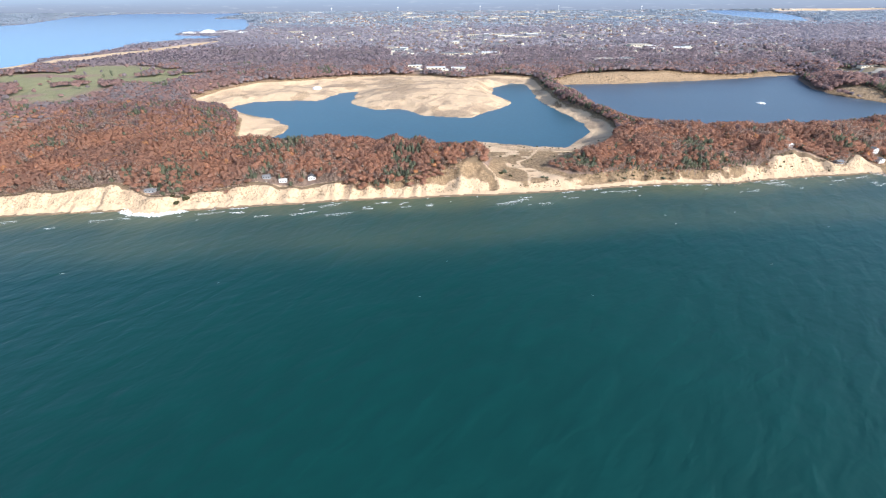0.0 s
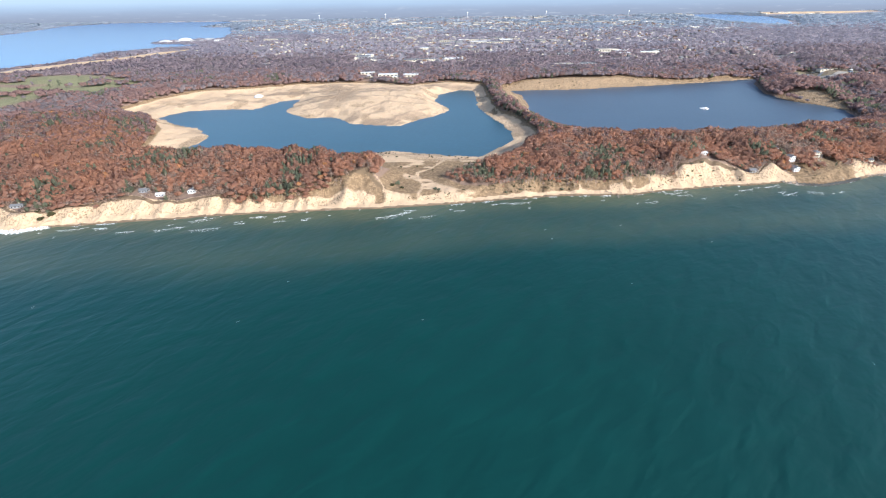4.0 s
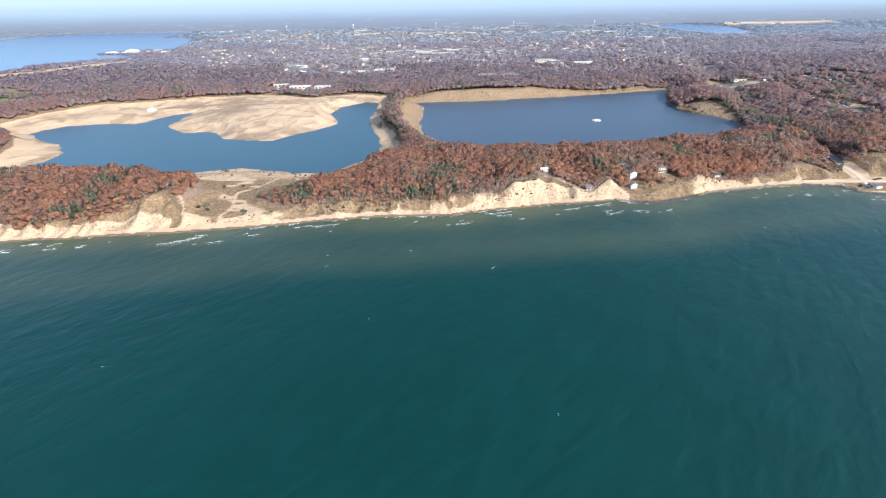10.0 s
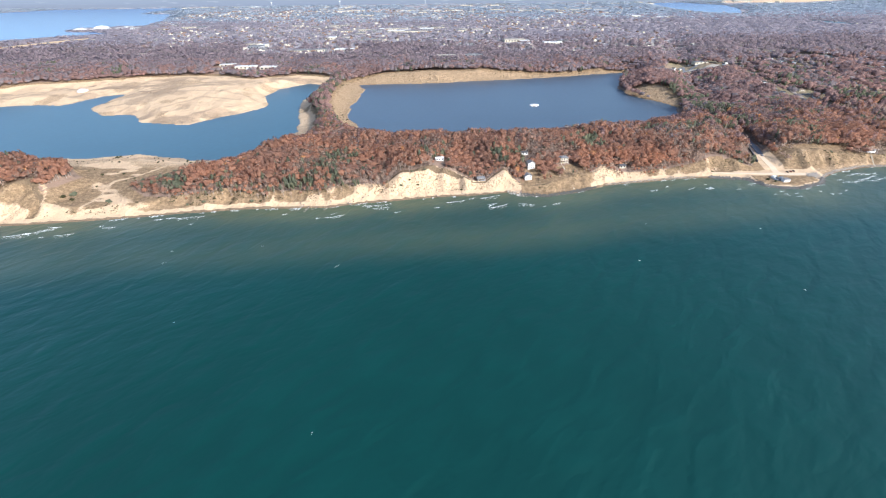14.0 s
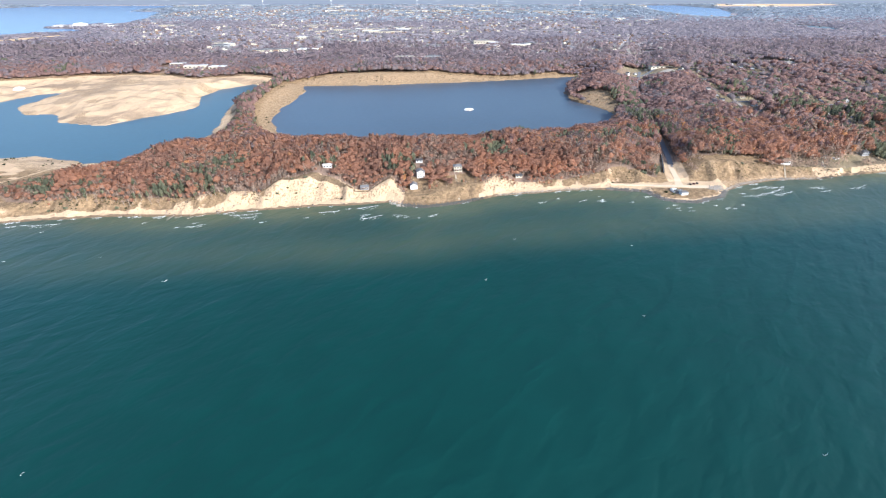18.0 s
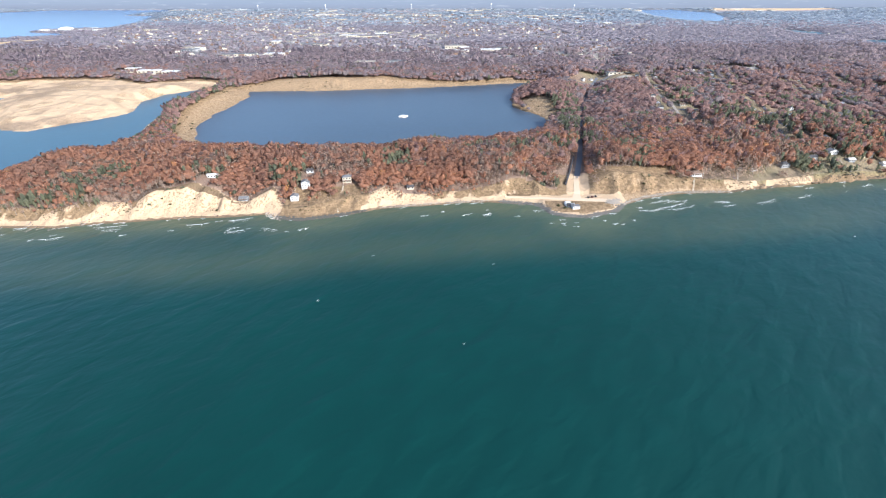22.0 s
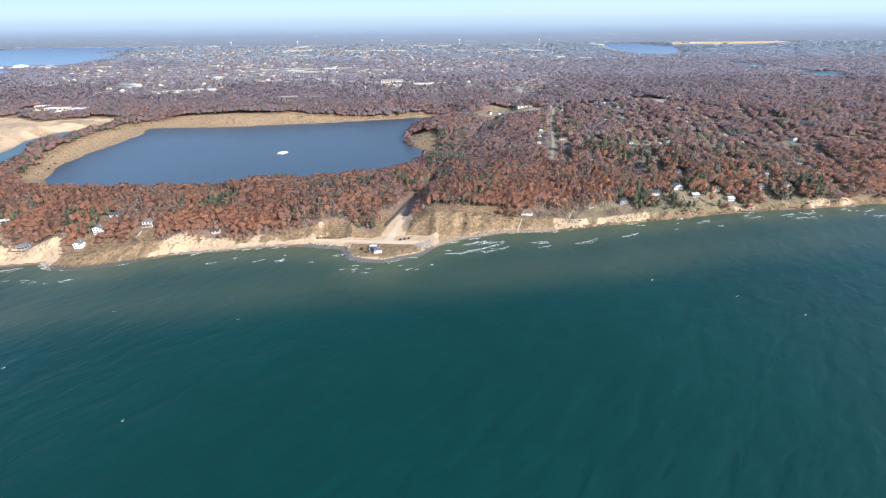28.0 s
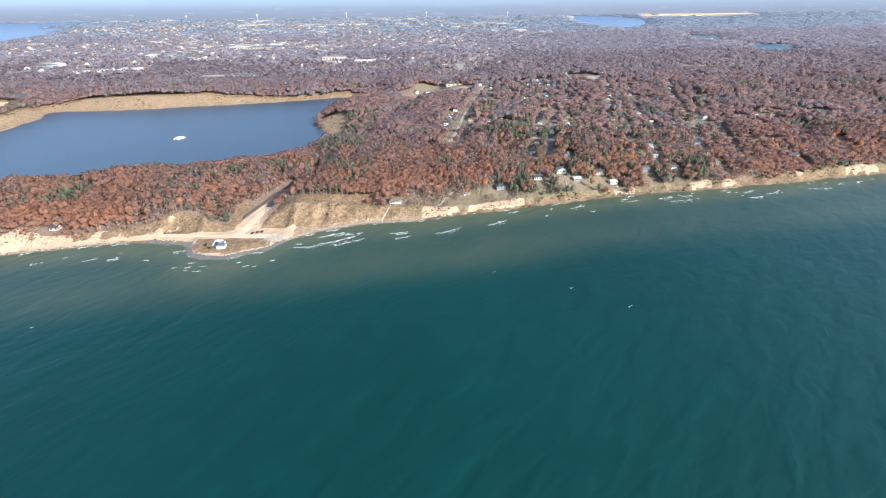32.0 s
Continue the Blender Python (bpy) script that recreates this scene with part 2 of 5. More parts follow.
def lattice(ix, iy, seed):
    h = (ix.astype(np.int64) * 374761393 + iy.astype(np.int64) * 668265263 + seed * 974634777) & 0x7FFFFFFF
    h = ((h ^ (h >> 13)) * 1274126177) & 0x7FFFFFFF
    h = ((h ^ (h >> 16)) * 2246822519) & 0x7FFFFFFF
    return ((h ^ (h >> 15)) & 0xFFFF) / 65535.0


def waves(x, y, size, seed=0, octaves=3):
    """Smooth noise from 0 to 1 with lumps of that many metres."""
    total, amp, norm = 0.0, 1.0, 0.0
    for k in range(octaves):
        u, v = x / size * 2**k + 31.7 * k, y / size * 2**k + 17.3 * k
        i, j = np.floor(u), np.floor(v)
        fu, fv = u - i, v - j
        fu, fv = fu * fu * (3 - 2 * fu), fv * fv * (3 - 2 * fv)
        a, b = lattice(i, j, seed + k), lattice(i + 1, j, seed + k)
        c, d = lattice(i, j + 1, seed + k), lattice(i + 1, j + 1, seed + k)
        total = total + amp * ((a * (1 - fu) + b * fu) * (1 - fv) + (c * (1 - fu) + d * fu) * fv)
        norm += amp
        amp *= 0.5
    return total / norm


def smooth(v, low, high):
    v = np.clip((v - low) / (high - low), 0, 1)
    return v * v * (3 - 2 * v)


def inside_by(poly, x, y):
    """How far points lie outside a polygon (inside: minus)."""
    p = np.array(poly, float)
    best, inside = np.full(np.shape(x), 1e9), np.zeros(np.shape(x), bool)
    for (ax, ay), (bx, by) in zip(p, np.roll(p, -1, 0)):
        dx, dy = bx - ax, by - ay
        k = np.clip(((x - ax) * dx + (y - ay) * dy) / (dx * dx + dy * dy), 0, 1)
        best = np.minimum(best, (x - ax - k * dx) ** 2 + (y - ay - k * dy) ** 2)
        if dy:
            inside ^= ((ay > y) != (by > y)) & (x < ax + (y - ay) * dx / dy)
    return np.where(inside, -1, 1) * np.sqrt(best)


def along(line, x, y):
    """The distance from an open line."""
    best = np.full(np.shape(x), 1e9)
    for (ax, ay), (bx, by) in zip(line, line[1:]):
        dx, dy = bx - ax, by - ay
        k = np.clip(((x - ax) * dx + (y - ay) * dy) / (dx * dx + dy * dy), 0, 1)
        best = np.minimum(best, (x - ax - k * dx) ** 2 + (y - ay - k * dy) ** 2)
    return np.sqrt(best)


# the big lake's shore, from north to south
SHORE = [(-5000, -200), (-800, 308), (-435, 361), (-322, 374), (-309, 366), (-284, 363), (-256, 374), (-207, 382), (-151, 389), (-82, 399),
         (-10, 405), (63, 411), (138, 420), (200, 431), (253, 438), (333, 440), (367, 449), (429, 459), (489, 466), (516, 471),
         (526, 463), (551, 459), (583, 468), (622, 485), (690, 498), (728, 503)]
POINT = [(778, 497), (786, 479), (800, 474), (820, 473), (849, 485), (862, 500)]
SHORE_SOUTH = [(886, 514), (925, 527), (979, 531), (1007, 540), (1053, 549), (1107, 561), (1170, 574), (1229, 583), (1302, 592),
               (1402, 606), (1534, 628), (2500, 800), (7000, 1500)]
# height of the bluff's brow along the shore
BROW = [(-800, 12), (-453, 12), (-383, 14), (-345, 16), (-300, 10), (-236, 10), (-204, 14), (-144, 9), (-109, 12), (-47, 12), (-18, 16), (8, 22),
        (44, 24), (58, 15), (72, 8), (115, 6), (160, 8), (184, 9), (231, 11), (303, 8), (342, 10), (385, 9), (403, 16), (431, 21), (456, 16),
        (480, 6), (491, 5), (512, 15), (526, 6), (545, 6), (604, 9), (622, 11), (645, 6), (663, 5)]
BROW_SOUTH = [(700, 5), (730, 8), (757, 13), (776, 11), (792, 5), (812, 3), (830, 3), (842, 8), (860, 15), (885, 15), (910, 11), (935, 9), (956, 7),
              (990, 6), (1042, 5), (1090, 7), (1168, 5), (1235, 5), (1391, 6), (1465, 10), (1517, 8), (2000, 8), (7000, 8)]
NORTH_LAKE = [(-285, 585), (-262, 612), (-246, 640), (-243, 662), (-252, 684), (-290, 727), (-337, 749), (-400, 800), (-398, 826), (-372, 851),
              (-297, 867), (-250, 856), (-237, 885), (-222, 932), (-186, 945), (-182, 880), (-181, 836), (-126, 785), (-78, 793), (-31, 742),
              (53, 727), (77, 763), (108, 798), (137, 838), (106, 915), (114, 979), (156, 1029), (185, 1020), (190, 972), (188, 860),
              (202, 799), (232, 692), (229, 645), (193, 594), (174, 570), (134, 577), (92, 588), (51, 599), (2, 585), (-57, 583), (-160, 576)]
SOUTH_LAKE = [(272, 1011), (292, 951), (286, 834), (294, 760), (328, 699), (361, 655), (420, 642), (520, 648), (626, 666), (740, 695), (815, 735),
              (841, 798), (830, 840), (795, 885), (797, 956), (841, 1060), (880, 1116), (807, 1102), (710, 1075), (620, 1056), (518, 1039),
              (439, 1021), (338, 1016)]
HARBOUR_LAKE = [(-1600, 1000), (-1290, 1270), (-1278, 1379), (-1310, 1439), (-1241, 1567), (-1214, 1687), (-1270, 1790), (-1235, 1927), (-1133, 2030),
                (-1041, 2080), (-1010, 2160), (-1150, 2225), (-1345, 2280), (-1360, 2400), (-1220, 2450), (-1080, 2500), (-1150, 2700), (-1250, 3000),
                (-1480, 3500), (-1750, 3560), (-1740, 3980), (-1640, 4250), (-2000, 4360), (-2950, 4360), (-3100, 3978), (-2773, 3128), (-2836, 2990),
                (-3300, 2400), (-3600, 1500), (-2500, 900)]
LONG_LAKE = [(2242, 2950), (2510, 3440), (2630, 3835), (2530, 4330), (2240, 4330), (2076, 3532), (2090, 3050)]
POOLS = [[(2263, 2450), (2330, 2300), (2260, 2160), (2195, 2300)], [(2270, 1970), (2390, 1950), (2300, 1780), (2170, 1800)]]
QUARRY = [(-291, 570), (-307, 628), (-330, 690), (-378, 748), (-489, 815), (-466, 905), (-415, 990), (-288, 1040), (-224, 1080), (-67, 1085), (37, 1025),
          (123, 1075), (211, 1050), (214, 902), (218, 800), (246, 755), (266, 660), (262, 625), (243, 587), (120, 560), (0, 570), (-120, 570), (-240, 560)]
BLOWOUT = [(52, 400), (56, 462), (62, 490), (20, 520), (-71, 545), (-112, 575), (0, 600), (200, 610), (250, 590), (222, 545), (190, 512), (140, 487),
           (128, 470), (150, 455), (190, 446), (260, 452), (260, 425)]
LAKE_BANK = [(240, 1000), (248, 830), (268, 755), (300, 690), (345, 648), (330, 720), (300, 800), (305, 960), (290, 1012), (400, 1010), (620, 1048),
             (860, 1095), (875, 1125), (800, 1122), (720, 1092), (578, 1085), (430, 1085), (343, 1075), (263, 1040)]
SMALL_BANK = [(800, 905), (846, 805), (862, 815), (858, 890), (820, 925)]
GOLF = [(-1014, 970), (-805, 790), (-725, 800), (-705, 935), (-640, 970), (-540, 1040), (-560, 1150), (-676, 1180), (-778, 1222), (-865, 1262), (-990, 1265), (-1020, 1160), (-1110, 1080)]
SAND_STRIP = [(-1400, 1060), (-1185, 1160), (-1135, 1340), (-1065, 1470), (-975, 1640), (-925, 1851), (-950, 1940), (-1010, 1840), (-1080, 1620), (-1170, 1510), (-1250, 1400), (-1290, 1280)]
AIRFIELD = [(2740, 4020), (3350, 4010), (3875, 4260), (3900, 4380), (2900, 4380)]
ROAD = [(820, 515), (829, 560), (846, 618), (866, 697), (905, 850), (960, 1010), (1010, 1130), (1090, 1330), (1250, 1750), (1500, 2500)]
RETAINED = [(812, 538), (822, 566), (838, 616)]
STREETS = [[(1010, 690), (1035, 790), (1072, 975), (1110, 1120)], [(1130, 640), (1165, 760), (1215, 930), (1270, 1120), (1330, 1330)],
           [(1235, 640), (1275, 760), (1330, 930), (1400, 1130)], [(1350, 660), (1400, 800), (1460, 960), (1540, 1150)],
           [(1040, 800), (1175, 790), (1285, 780), (1400, 790), (1560, 800)], [(1075, 985), (1230, 975), (1345, 970), (1465, 965), (1650, 960)],
           [(970, 1060), (1060, 1140), (1280, 1150), (1410, 1150), (1700, 1150)]]


def shore_y(x, with_point=True):
    p = np.array(SHORE + (POINT if with_point else []) + SHORE_SOUTH, float)
    return np.interp(x, p[:, 0], p[:, 1])


def brow_z(x):
    p = np.array(BROW + BROW_SOUTH, float)
    return np.interp(x, p[:, 0], p[:, 1]) * (0.86 + 0.28 * waves(np.asarray(x, float), 0 * np.asarray(x, float), 19, 57, 2))


def brow_gap(x):
    """How far the bluff's brow stands back from the water."""
    return beach_wide(x) + brow_z(x) / steep(x)


def steep(x):
    """The bluffs' slope: loose dune sand, and cut banks before the southern lawns."""
    return 0.64 + 0.9 * smooth(np.asarray(x, float), 985, 1010)


def beach_wide(x):
    return 9 - 6 * smooth(np.asarray(x, float), 985, 1010)


def height(x, y):
    """The land's height, and its lake beds below zero."""
    x, y = np.asarray(x, float), np.asarray(y, float)
    edge = shore_y(x) + 3.0 * (waves(x, y * 0, 28, 5) - 0.5)
    back = shore_y(x, False)
    top = brow_z(x)
    beach = np.clip((y - edge) * 0.16, -4, 1.7 + 0.5 * waves(x, y, 20, 2))
    spur = 1 - np.abs(2 * waves(x, y * 0.25, 21, 11, 3) - 1)
    gully = (spur - 0.62) * 17.0 + (waves(x, y * 0.5, 8, 12, 3) - 0.5) * 11.0
    up = y - back - beach_wide(x) + gully * np.maximum(smooth(top, 4, 12), 0.8 * smooth(x, 985, 1010))
    face = np.clip(up / (top / steep(x)), 0, 1)
    land = 1.5 + (top - 1.5) * face**1.08
    ridge = 9 + 15 * waves(x, y, 130, 21, 3) * smooth(x, -2000, -100) + 9 * smooth(x, 850, 960) * (waves(x * 1.3, y, 95, 23, 2) - 0.4)
    ridge = ridge * (1 - 0.55 * smooth(-inside_by(BLOWOUT, x, y), -25, 30))
    ridge = ridge * (1 - 0.6 * np.exp(-((along(ROAD, x, y) / 38) ** 2)))
    inland = smooth(up - top / steep(x), 0, 70)
    land = land + (ridge - land) * inland * smooth(face, 0.9, 1.0)
    far = smooth(y - 420 * smooth(x, 850, 1000), 900, 1600)
    land = land * (1 - far) + far * (5 + 4 * waves(x, y, 400, 31, 3))
    north, south = inside_by(NORTH_LAKE, x, y), inside_by(SOUTH_LAKE, x, y)
    rough = (waves(x, y, 22, 41, 2) - 0.5) * 9
    mound = 10 * np.exp(-(((x - 10) / 150) ** 2 + ((y - 930) / 110) ** 2)) + 8 * (waves(x, y, 55, 43, 3) - 0.25) + 3 * (1 - np.abs(2 * waves(x, y, 38, 45, 2) - 1))
    pit = smooth(-inside_by(QUARRY, x, y), -30, 25)
    land = land * (1 - pit) + pit * (1.2 + mound)
    for lake, bank in ((north, 38.0), (south, 55.0)):
        near = smooth(lake + rough, 0, bank)
        land = np.where(lake + rough > 0, 0.35 + (land - 0.35) * near, -2.0)
    for poly in (HARBOUR_LAKE, LONG_LAKE, *POOLS):
        d = inside_by(poly, x, y) + (waves(x, y, 90, 47, 3) - 0.5) * 36
        land = np.where(d > 0, 0.5 + (land - 0.5) * smooth(d, 0, 120), -3.0)
    isle = np.hypot((x - 607) / 9.0, (y - 826) / 8.0)
    land = np.maximum(land, np.where(isle < 1.6, 1.5 - isle * 1.6, -9))
    land = np.where(up > 0, np.where(up < 40, np.maximum(land, np.minimum(beach, 0.4)), land), beach)
    return land + np.where(land > 1, (waves(x, y, 9, 51, 2) - 0.5) * 0.7, 0)


def height_at(x, y):
    return float(height(np.array([x]), np.array([y]))[0])


def over(x, y, lift=0.0):
    """The place in metres that stands lift metres over the land at a point of the plan."""
    return Vector((x * U, y * U, height_at(x, y) * U + lift))


def spot(x, y, turn=0.0, lift=0.0):
    """A pose on the land at a point of the plan."""
    return pose(*over(x, y, lift), 0, 0, turn)


def mesh_np(name, verts, faces, mat, attrs=None, flat=True):
    """A mesh from arrays; faces all have the same number of corners."""
    me = bpy.data.meshes.new(name)
    verts, faces = np.asarray(verts, np.float32), np.asarray(faces, np.int32)
    me.vertices.add(len(verts))
    me.vertices.foreach_set("co", verts.ravel())
    k = faces.shape[1]
    me.loops.add(faces.size)
    me.loops.foreach_set("vertex_index", faces.ravel())
    me.polygons.add(len(faces))
    me.polygons.foreach_set("loop_start", np.arange(0, faces.size, k, dtype=np.int32))
    me.update(calc_edges=True)
    for key, values in (attrs or {}).items():
        me.attributes.new(key, "FLOAT", "POINT").data.foreach_set("value", np.asarray(values, np.float32))
    if flat:
        me.shade_flat()
    else:
        me.shade_smooth()
    me.materials.append(mat)
    return me


def sheet(xs, ys):
    gx, gy = np.meshgrid(xs, ys)
    nx, ny = len(xs), len(ys)
    i = (np.arange(ny - 1)[:, None] * nx + np.arange(nx - 1)).ravel()
    return gx.ravel(), gy.ravel(), np.stack([i, i + 1, i + nx + 1, i + nx], 1)


def steps(*stops):
    """Grid lines: (from, to, step) stretches, end to end."""
    return np.unique(np.concatenate([np.append(np.arange(a, b, s), b) for a, b, s in stops]).round(3))


# the ground, one sheet to the far distance
gx, gy, quads = sheet(steps((-4500, -1200, 60), (-1200, -520, 14), (-520, 1150, 2.9), (1150, 1700, 5), (1700, 2600, 18), (2600, 5400, 60)),
                      steps((120, 300, 60), (300, 345, 8), (345, 600, 2.1), (600, 1130, 4.5), (1130, 1700, 14), (1700, 4415, 40)))
gz = height(gx, gy)
g_top = brow_z(gx)
g_up = gy - shore_y(gx, False) - beach_wide(gx)
g_quarry, g_blow = inside_by(QUARRY, gx, gy), inside_by(BLOWOUT, gx, gy)
g_face = (g_up < g_top / steep(gx) + 2.5).astype(float)
# bare slopes slump in long stretches; between them beach grass holds the sand
bare = smooth(waves(gx, gy * 0.3, 46, 61, 2), 0.30, 0.46) * (1 - 0.75 * smooth(gx, 555, 600)) + 0.85 * smooth(gx, 590, 625) * (1 - smooth(gx, 640, 690))
bare = np.clip(bare + smooth(gx, 690, 705) * (1 - smooth(gx, 765, 775)) * 0.5, 0, 1)
bare = np.where((gx > 392) & (gx < 524), 1.0, bare)
bare = np.where((gx > 527) & (gx < 585), 0.1, bare)
bare = np.where((gx > 836) & (gx < 1000), 0.04 + 0.38 * smooth(waves(gx * 1.3, gy * 1.4, 11, 65, 3), 0.52, 0.66), bare)
bare = np.where((gx > 60) & (gx < 275), 0.35 * bare, bare)
bare = np.where((gx > 275) & (gx < 392), 0.25 + 0.75 * smooth(waves(gx * 1.2, gy, 16, 67, 3), 0.40, 0.55), bare)
bare = np.where((gx > 655) & (gx < 790), 0.15 + 0.5 * smooth(waves(gx * 1.3, gy * 0.8, 14, 69, 3), 0.46, 0.62), bare)
bare = np.where(gx < 55, np.maximum(bare, 0.75), bare)
g_part = g_up / np.maximum(g_top / steep(gx), 1)
crest = smooth(gx, -105, -80) * (1 - smooth(gx, 50, 62))
bare = bare * (1 - 0.85 * crest * smooth(g_part + 0.35 * (waves(gx, gy, 18, 63, 2) - 0.5), 0.30, 0.5))
bare = np.where(gx > 985, smooth(waves(gx, gy * 0.3, 30, 61, 2) - 0.12 * smooth(gx, 1190, 1230) * (1 - smooth(gx, 1380, 1420)), 0.44, 0.54), bare)
sandy = np.where(g_up < 0, np.where(gx > 985, 0.25 + 0.5 * bare, np.where((gx > 524) & (gx < 604), 0.3, np.where(gx > 866, 0.45, 1.0))), g_face * bare)
sandy = np.maximum(sandy, smooth(-g_quarry, -6, 8) * (0.50 + 0.5 * smooth(waves(gx, gy, 42, 71, 3), 0.34, 0.52)))
sandy = np.maximum(sandy, smooth(-g_blow, 0, 25) * smooth(waves(gx, gy * 2.2, 50, 73, 3), 0.48, 0.62) * 0.9)
sandy = np.maximum(sandy, 0.42 * smooth(-inside_by(LAKE_BANK, gx, gy), -6, 8))
sandy = np.maximum(sandy, 0.42 * smooth(-inside_by(SMALL_BANK, gx, gy), -4, 6))
sandy = np.maximum(sandy, smooth(-inside_by(SAND_STRIP, gx, gy), -12, 12))
sandy = np.maximum(sandy, 0.9 * smooth(-inside_by(AIRFIELD, gx, gy), -60, 60))
sandy = np.maximum(sandy, np.hypot(gx - 607, gy - 826) < 15)
grassy = np.maximum(g_face * (1 - bare), smooth(-g_blow, -8, 10))
grassy = np.maximum(grassy, smooth(-np.minimum(np.minimum(g_quarry, inside_by(SMALL_BANK, gx, gy)), inside_by(LAKE_BANK, gx, gy)), -14, 0))
open_slope = ((gx > 527) & (gx < 606) & (g_up < 40)) | ((gx > 800) & (gx < 940) & (g_up < 45))
grassy = np.maximum(grassy, open_slope)
TRACKS = [[(50, 548), (130, 541), (222, 550)], [(130, 541), (112, 505), (95, 490), (104, 455), (100, 422)], [(44, 466), (58, 450), (70, 420)],
          [(212, 860), (226, 780), (250, 690), (246, 640)],
          [(-20, 556), (60, 552), (130, 557), (232, 575)]]
dug = smooth(-g_quarry, 0, 12) * 0.75 * smooth(waves(gx, gy * 1.3, 46, 75, 3), 0.55, 0.66)
for cx, cy, rx, ry in ((20, 748, 38, 16), (60, 772, 26, 12), (-222, 985, 46, 20), (-150, 990, 30, 14), (-40, 770, 16, 12), (120, 1040, 60, 14)):
    dug = np.maximum(dug, smooth(1.25 - np.hypot((gx - cx) / rx, (gy - cy) / ry) - 0.7 * (waves(gx, gy, 14, 77, 2) - 0.5), 0, 0.5) * smooth(-g_quarry, 0, 8))
for line in ([(-60, 880), (0, 905), (70, 890), (110, 860)], [(-140, 830), (-90, 850), (-60, 880), (-80, 950), (-20, 1000)], [(0, 735), (-30, 800), (10, 860), (90, 850)], [(30, 745), (60, 790), (95, 830)],
             [(-330, 985), (-270, 965), (-200, 1010), (-100, 1040)], [(-440, 850), (-390, 920), (-300, 975)]):
    dug = np.maximum(dug, 0.7 - 0.7 * smooth(along(line, gx, gy) + 6 * (waves(gx, gy, 20, 79, 2) - 0.5), 1.5, 4.5))
for line in TRACKS:
    sandy = np.maximum(sandy, 0.6 - 0.6 * smooth(along(line, gx, gy) + 2.5 * (waves(gx, gy, 9, 87, 2) - 0.5), 1.0, 3.6))
sandy = np.maximum(sandy, 0.8 * (1 - smooth(along(ROAD[:2], gx, gy), 9, 15)) * (gy < 566))
headland = (gx > 783) & (gx < 850) & (gy > shore_y(gx) + 6) & (gy < 503)
sandy = np.where(headland, 0.12, sandy)
grassy = np.where(headland, 1.0, grassy)
sandy = np.maximum(sandy, 0.52 * smooth(-g_blow, -4, 12) * smooth(gy, 500, 545))
slump = g_face * (g_up > 0) * bare
turf = smooth(g_part, 0.74, 0.9) * (1 - smooth(g_part, 1.0, 1.25)) * ((gx < 62) | ((gx > 385) & (gx < 560)))
wet = (gz < 0.55) * (gy < shore_y(gx) + 12) * 1.0
lawns = smooth(-inside_by(GOLF, gx, gy), -10, 30) * smooth(waves(gx, gy, 90, 81, 2), 0.15, 0.25)
lots = smooth(gx, 930, 1010) * (1 - smooth(gx, 1240, 1340)) * smooth(g_up - g_top / steep(gx), -4, 0) * (1 - smooth(g_up, 70, 105))
lawns = np.maximum(lawns, lots * (0.2 + 0.45 * waves(gx, gy, 22, 83, 2)))
lawns = np.maximum(lawns, 0.75 * waves(gx, gy, 26, 85, 2) * smooth(gx, 940, 1000) * smooth(gy, 600, 640) * (1 - smooth(gy, 1400, 1700)))
towns = smooth(gy, 1150, 1500)
ground = new("ground", mesh_np("ground", np.stack([gx, gy, gz], 1) * U, quads, GROUND,
                               {"sand": sandy, "grass": grassy, "lawn": lawns, "town": towns, "slump": slump, "wet": wet, "turf": turf, "dug": dug}, flat=False))
tagged(ground, "sandy dune coast with bluffs, leaf litter and pale quarry sand", "ground", kind="structure")

# the big lake, with its shoals stirred up along the beach
wx, wy, wq = sheet(steps((-6500, -1400, 300), (-1400, 2400, 12), (2400, 7500, 300)), steps((-3000, -400, 200), (-400, 300, 50), (300, 660, 5), (660, 1700, 260)))
off = shore_y(wx) - wy + 8 * (waves(wx, wy, 60, 91, 3) - 0.5)
even = np.mean([shore_y(wx + k, False) for k in range(-120, 121, 30)], axis=0) - wy + 16 * (waves(wx, wy * 0.4, 170, 91, 2) - 0.5)
bar = 0.45 + 0.8 * waves(wx, wy * 0.2, 260, 93, 2)
shoal = 0.68 * np.exp(-((np.maximum(off, 0) / 30) ** 2)) + 0.30 * bar * smooth(even, 30, 80) * (1 - smooth(even, 80, 130)) + 0.32 * (1 - smooth(even, 45, 155))
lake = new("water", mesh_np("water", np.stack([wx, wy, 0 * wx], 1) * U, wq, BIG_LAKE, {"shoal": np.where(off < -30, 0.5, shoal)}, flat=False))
tagged(lake, "deep teal lake water, greenish brown over the shoals by the beach", "lake", kind="structure")
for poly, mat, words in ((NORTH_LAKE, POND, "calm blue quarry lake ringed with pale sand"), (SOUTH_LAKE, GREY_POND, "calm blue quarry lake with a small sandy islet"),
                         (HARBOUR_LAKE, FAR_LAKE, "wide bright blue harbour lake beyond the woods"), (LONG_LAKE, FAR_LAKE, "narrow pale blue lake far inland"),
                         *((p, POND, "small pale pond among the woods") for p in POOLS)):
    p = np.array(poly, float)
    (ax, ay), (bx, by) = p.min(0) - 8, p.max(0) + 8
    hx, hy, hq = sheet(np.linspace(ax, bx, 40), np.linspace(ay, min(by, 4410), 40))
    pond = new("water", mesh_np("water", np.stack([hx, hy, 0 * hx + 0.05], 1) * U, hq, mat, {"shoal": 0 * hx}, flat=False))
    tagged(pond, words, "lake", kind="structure")


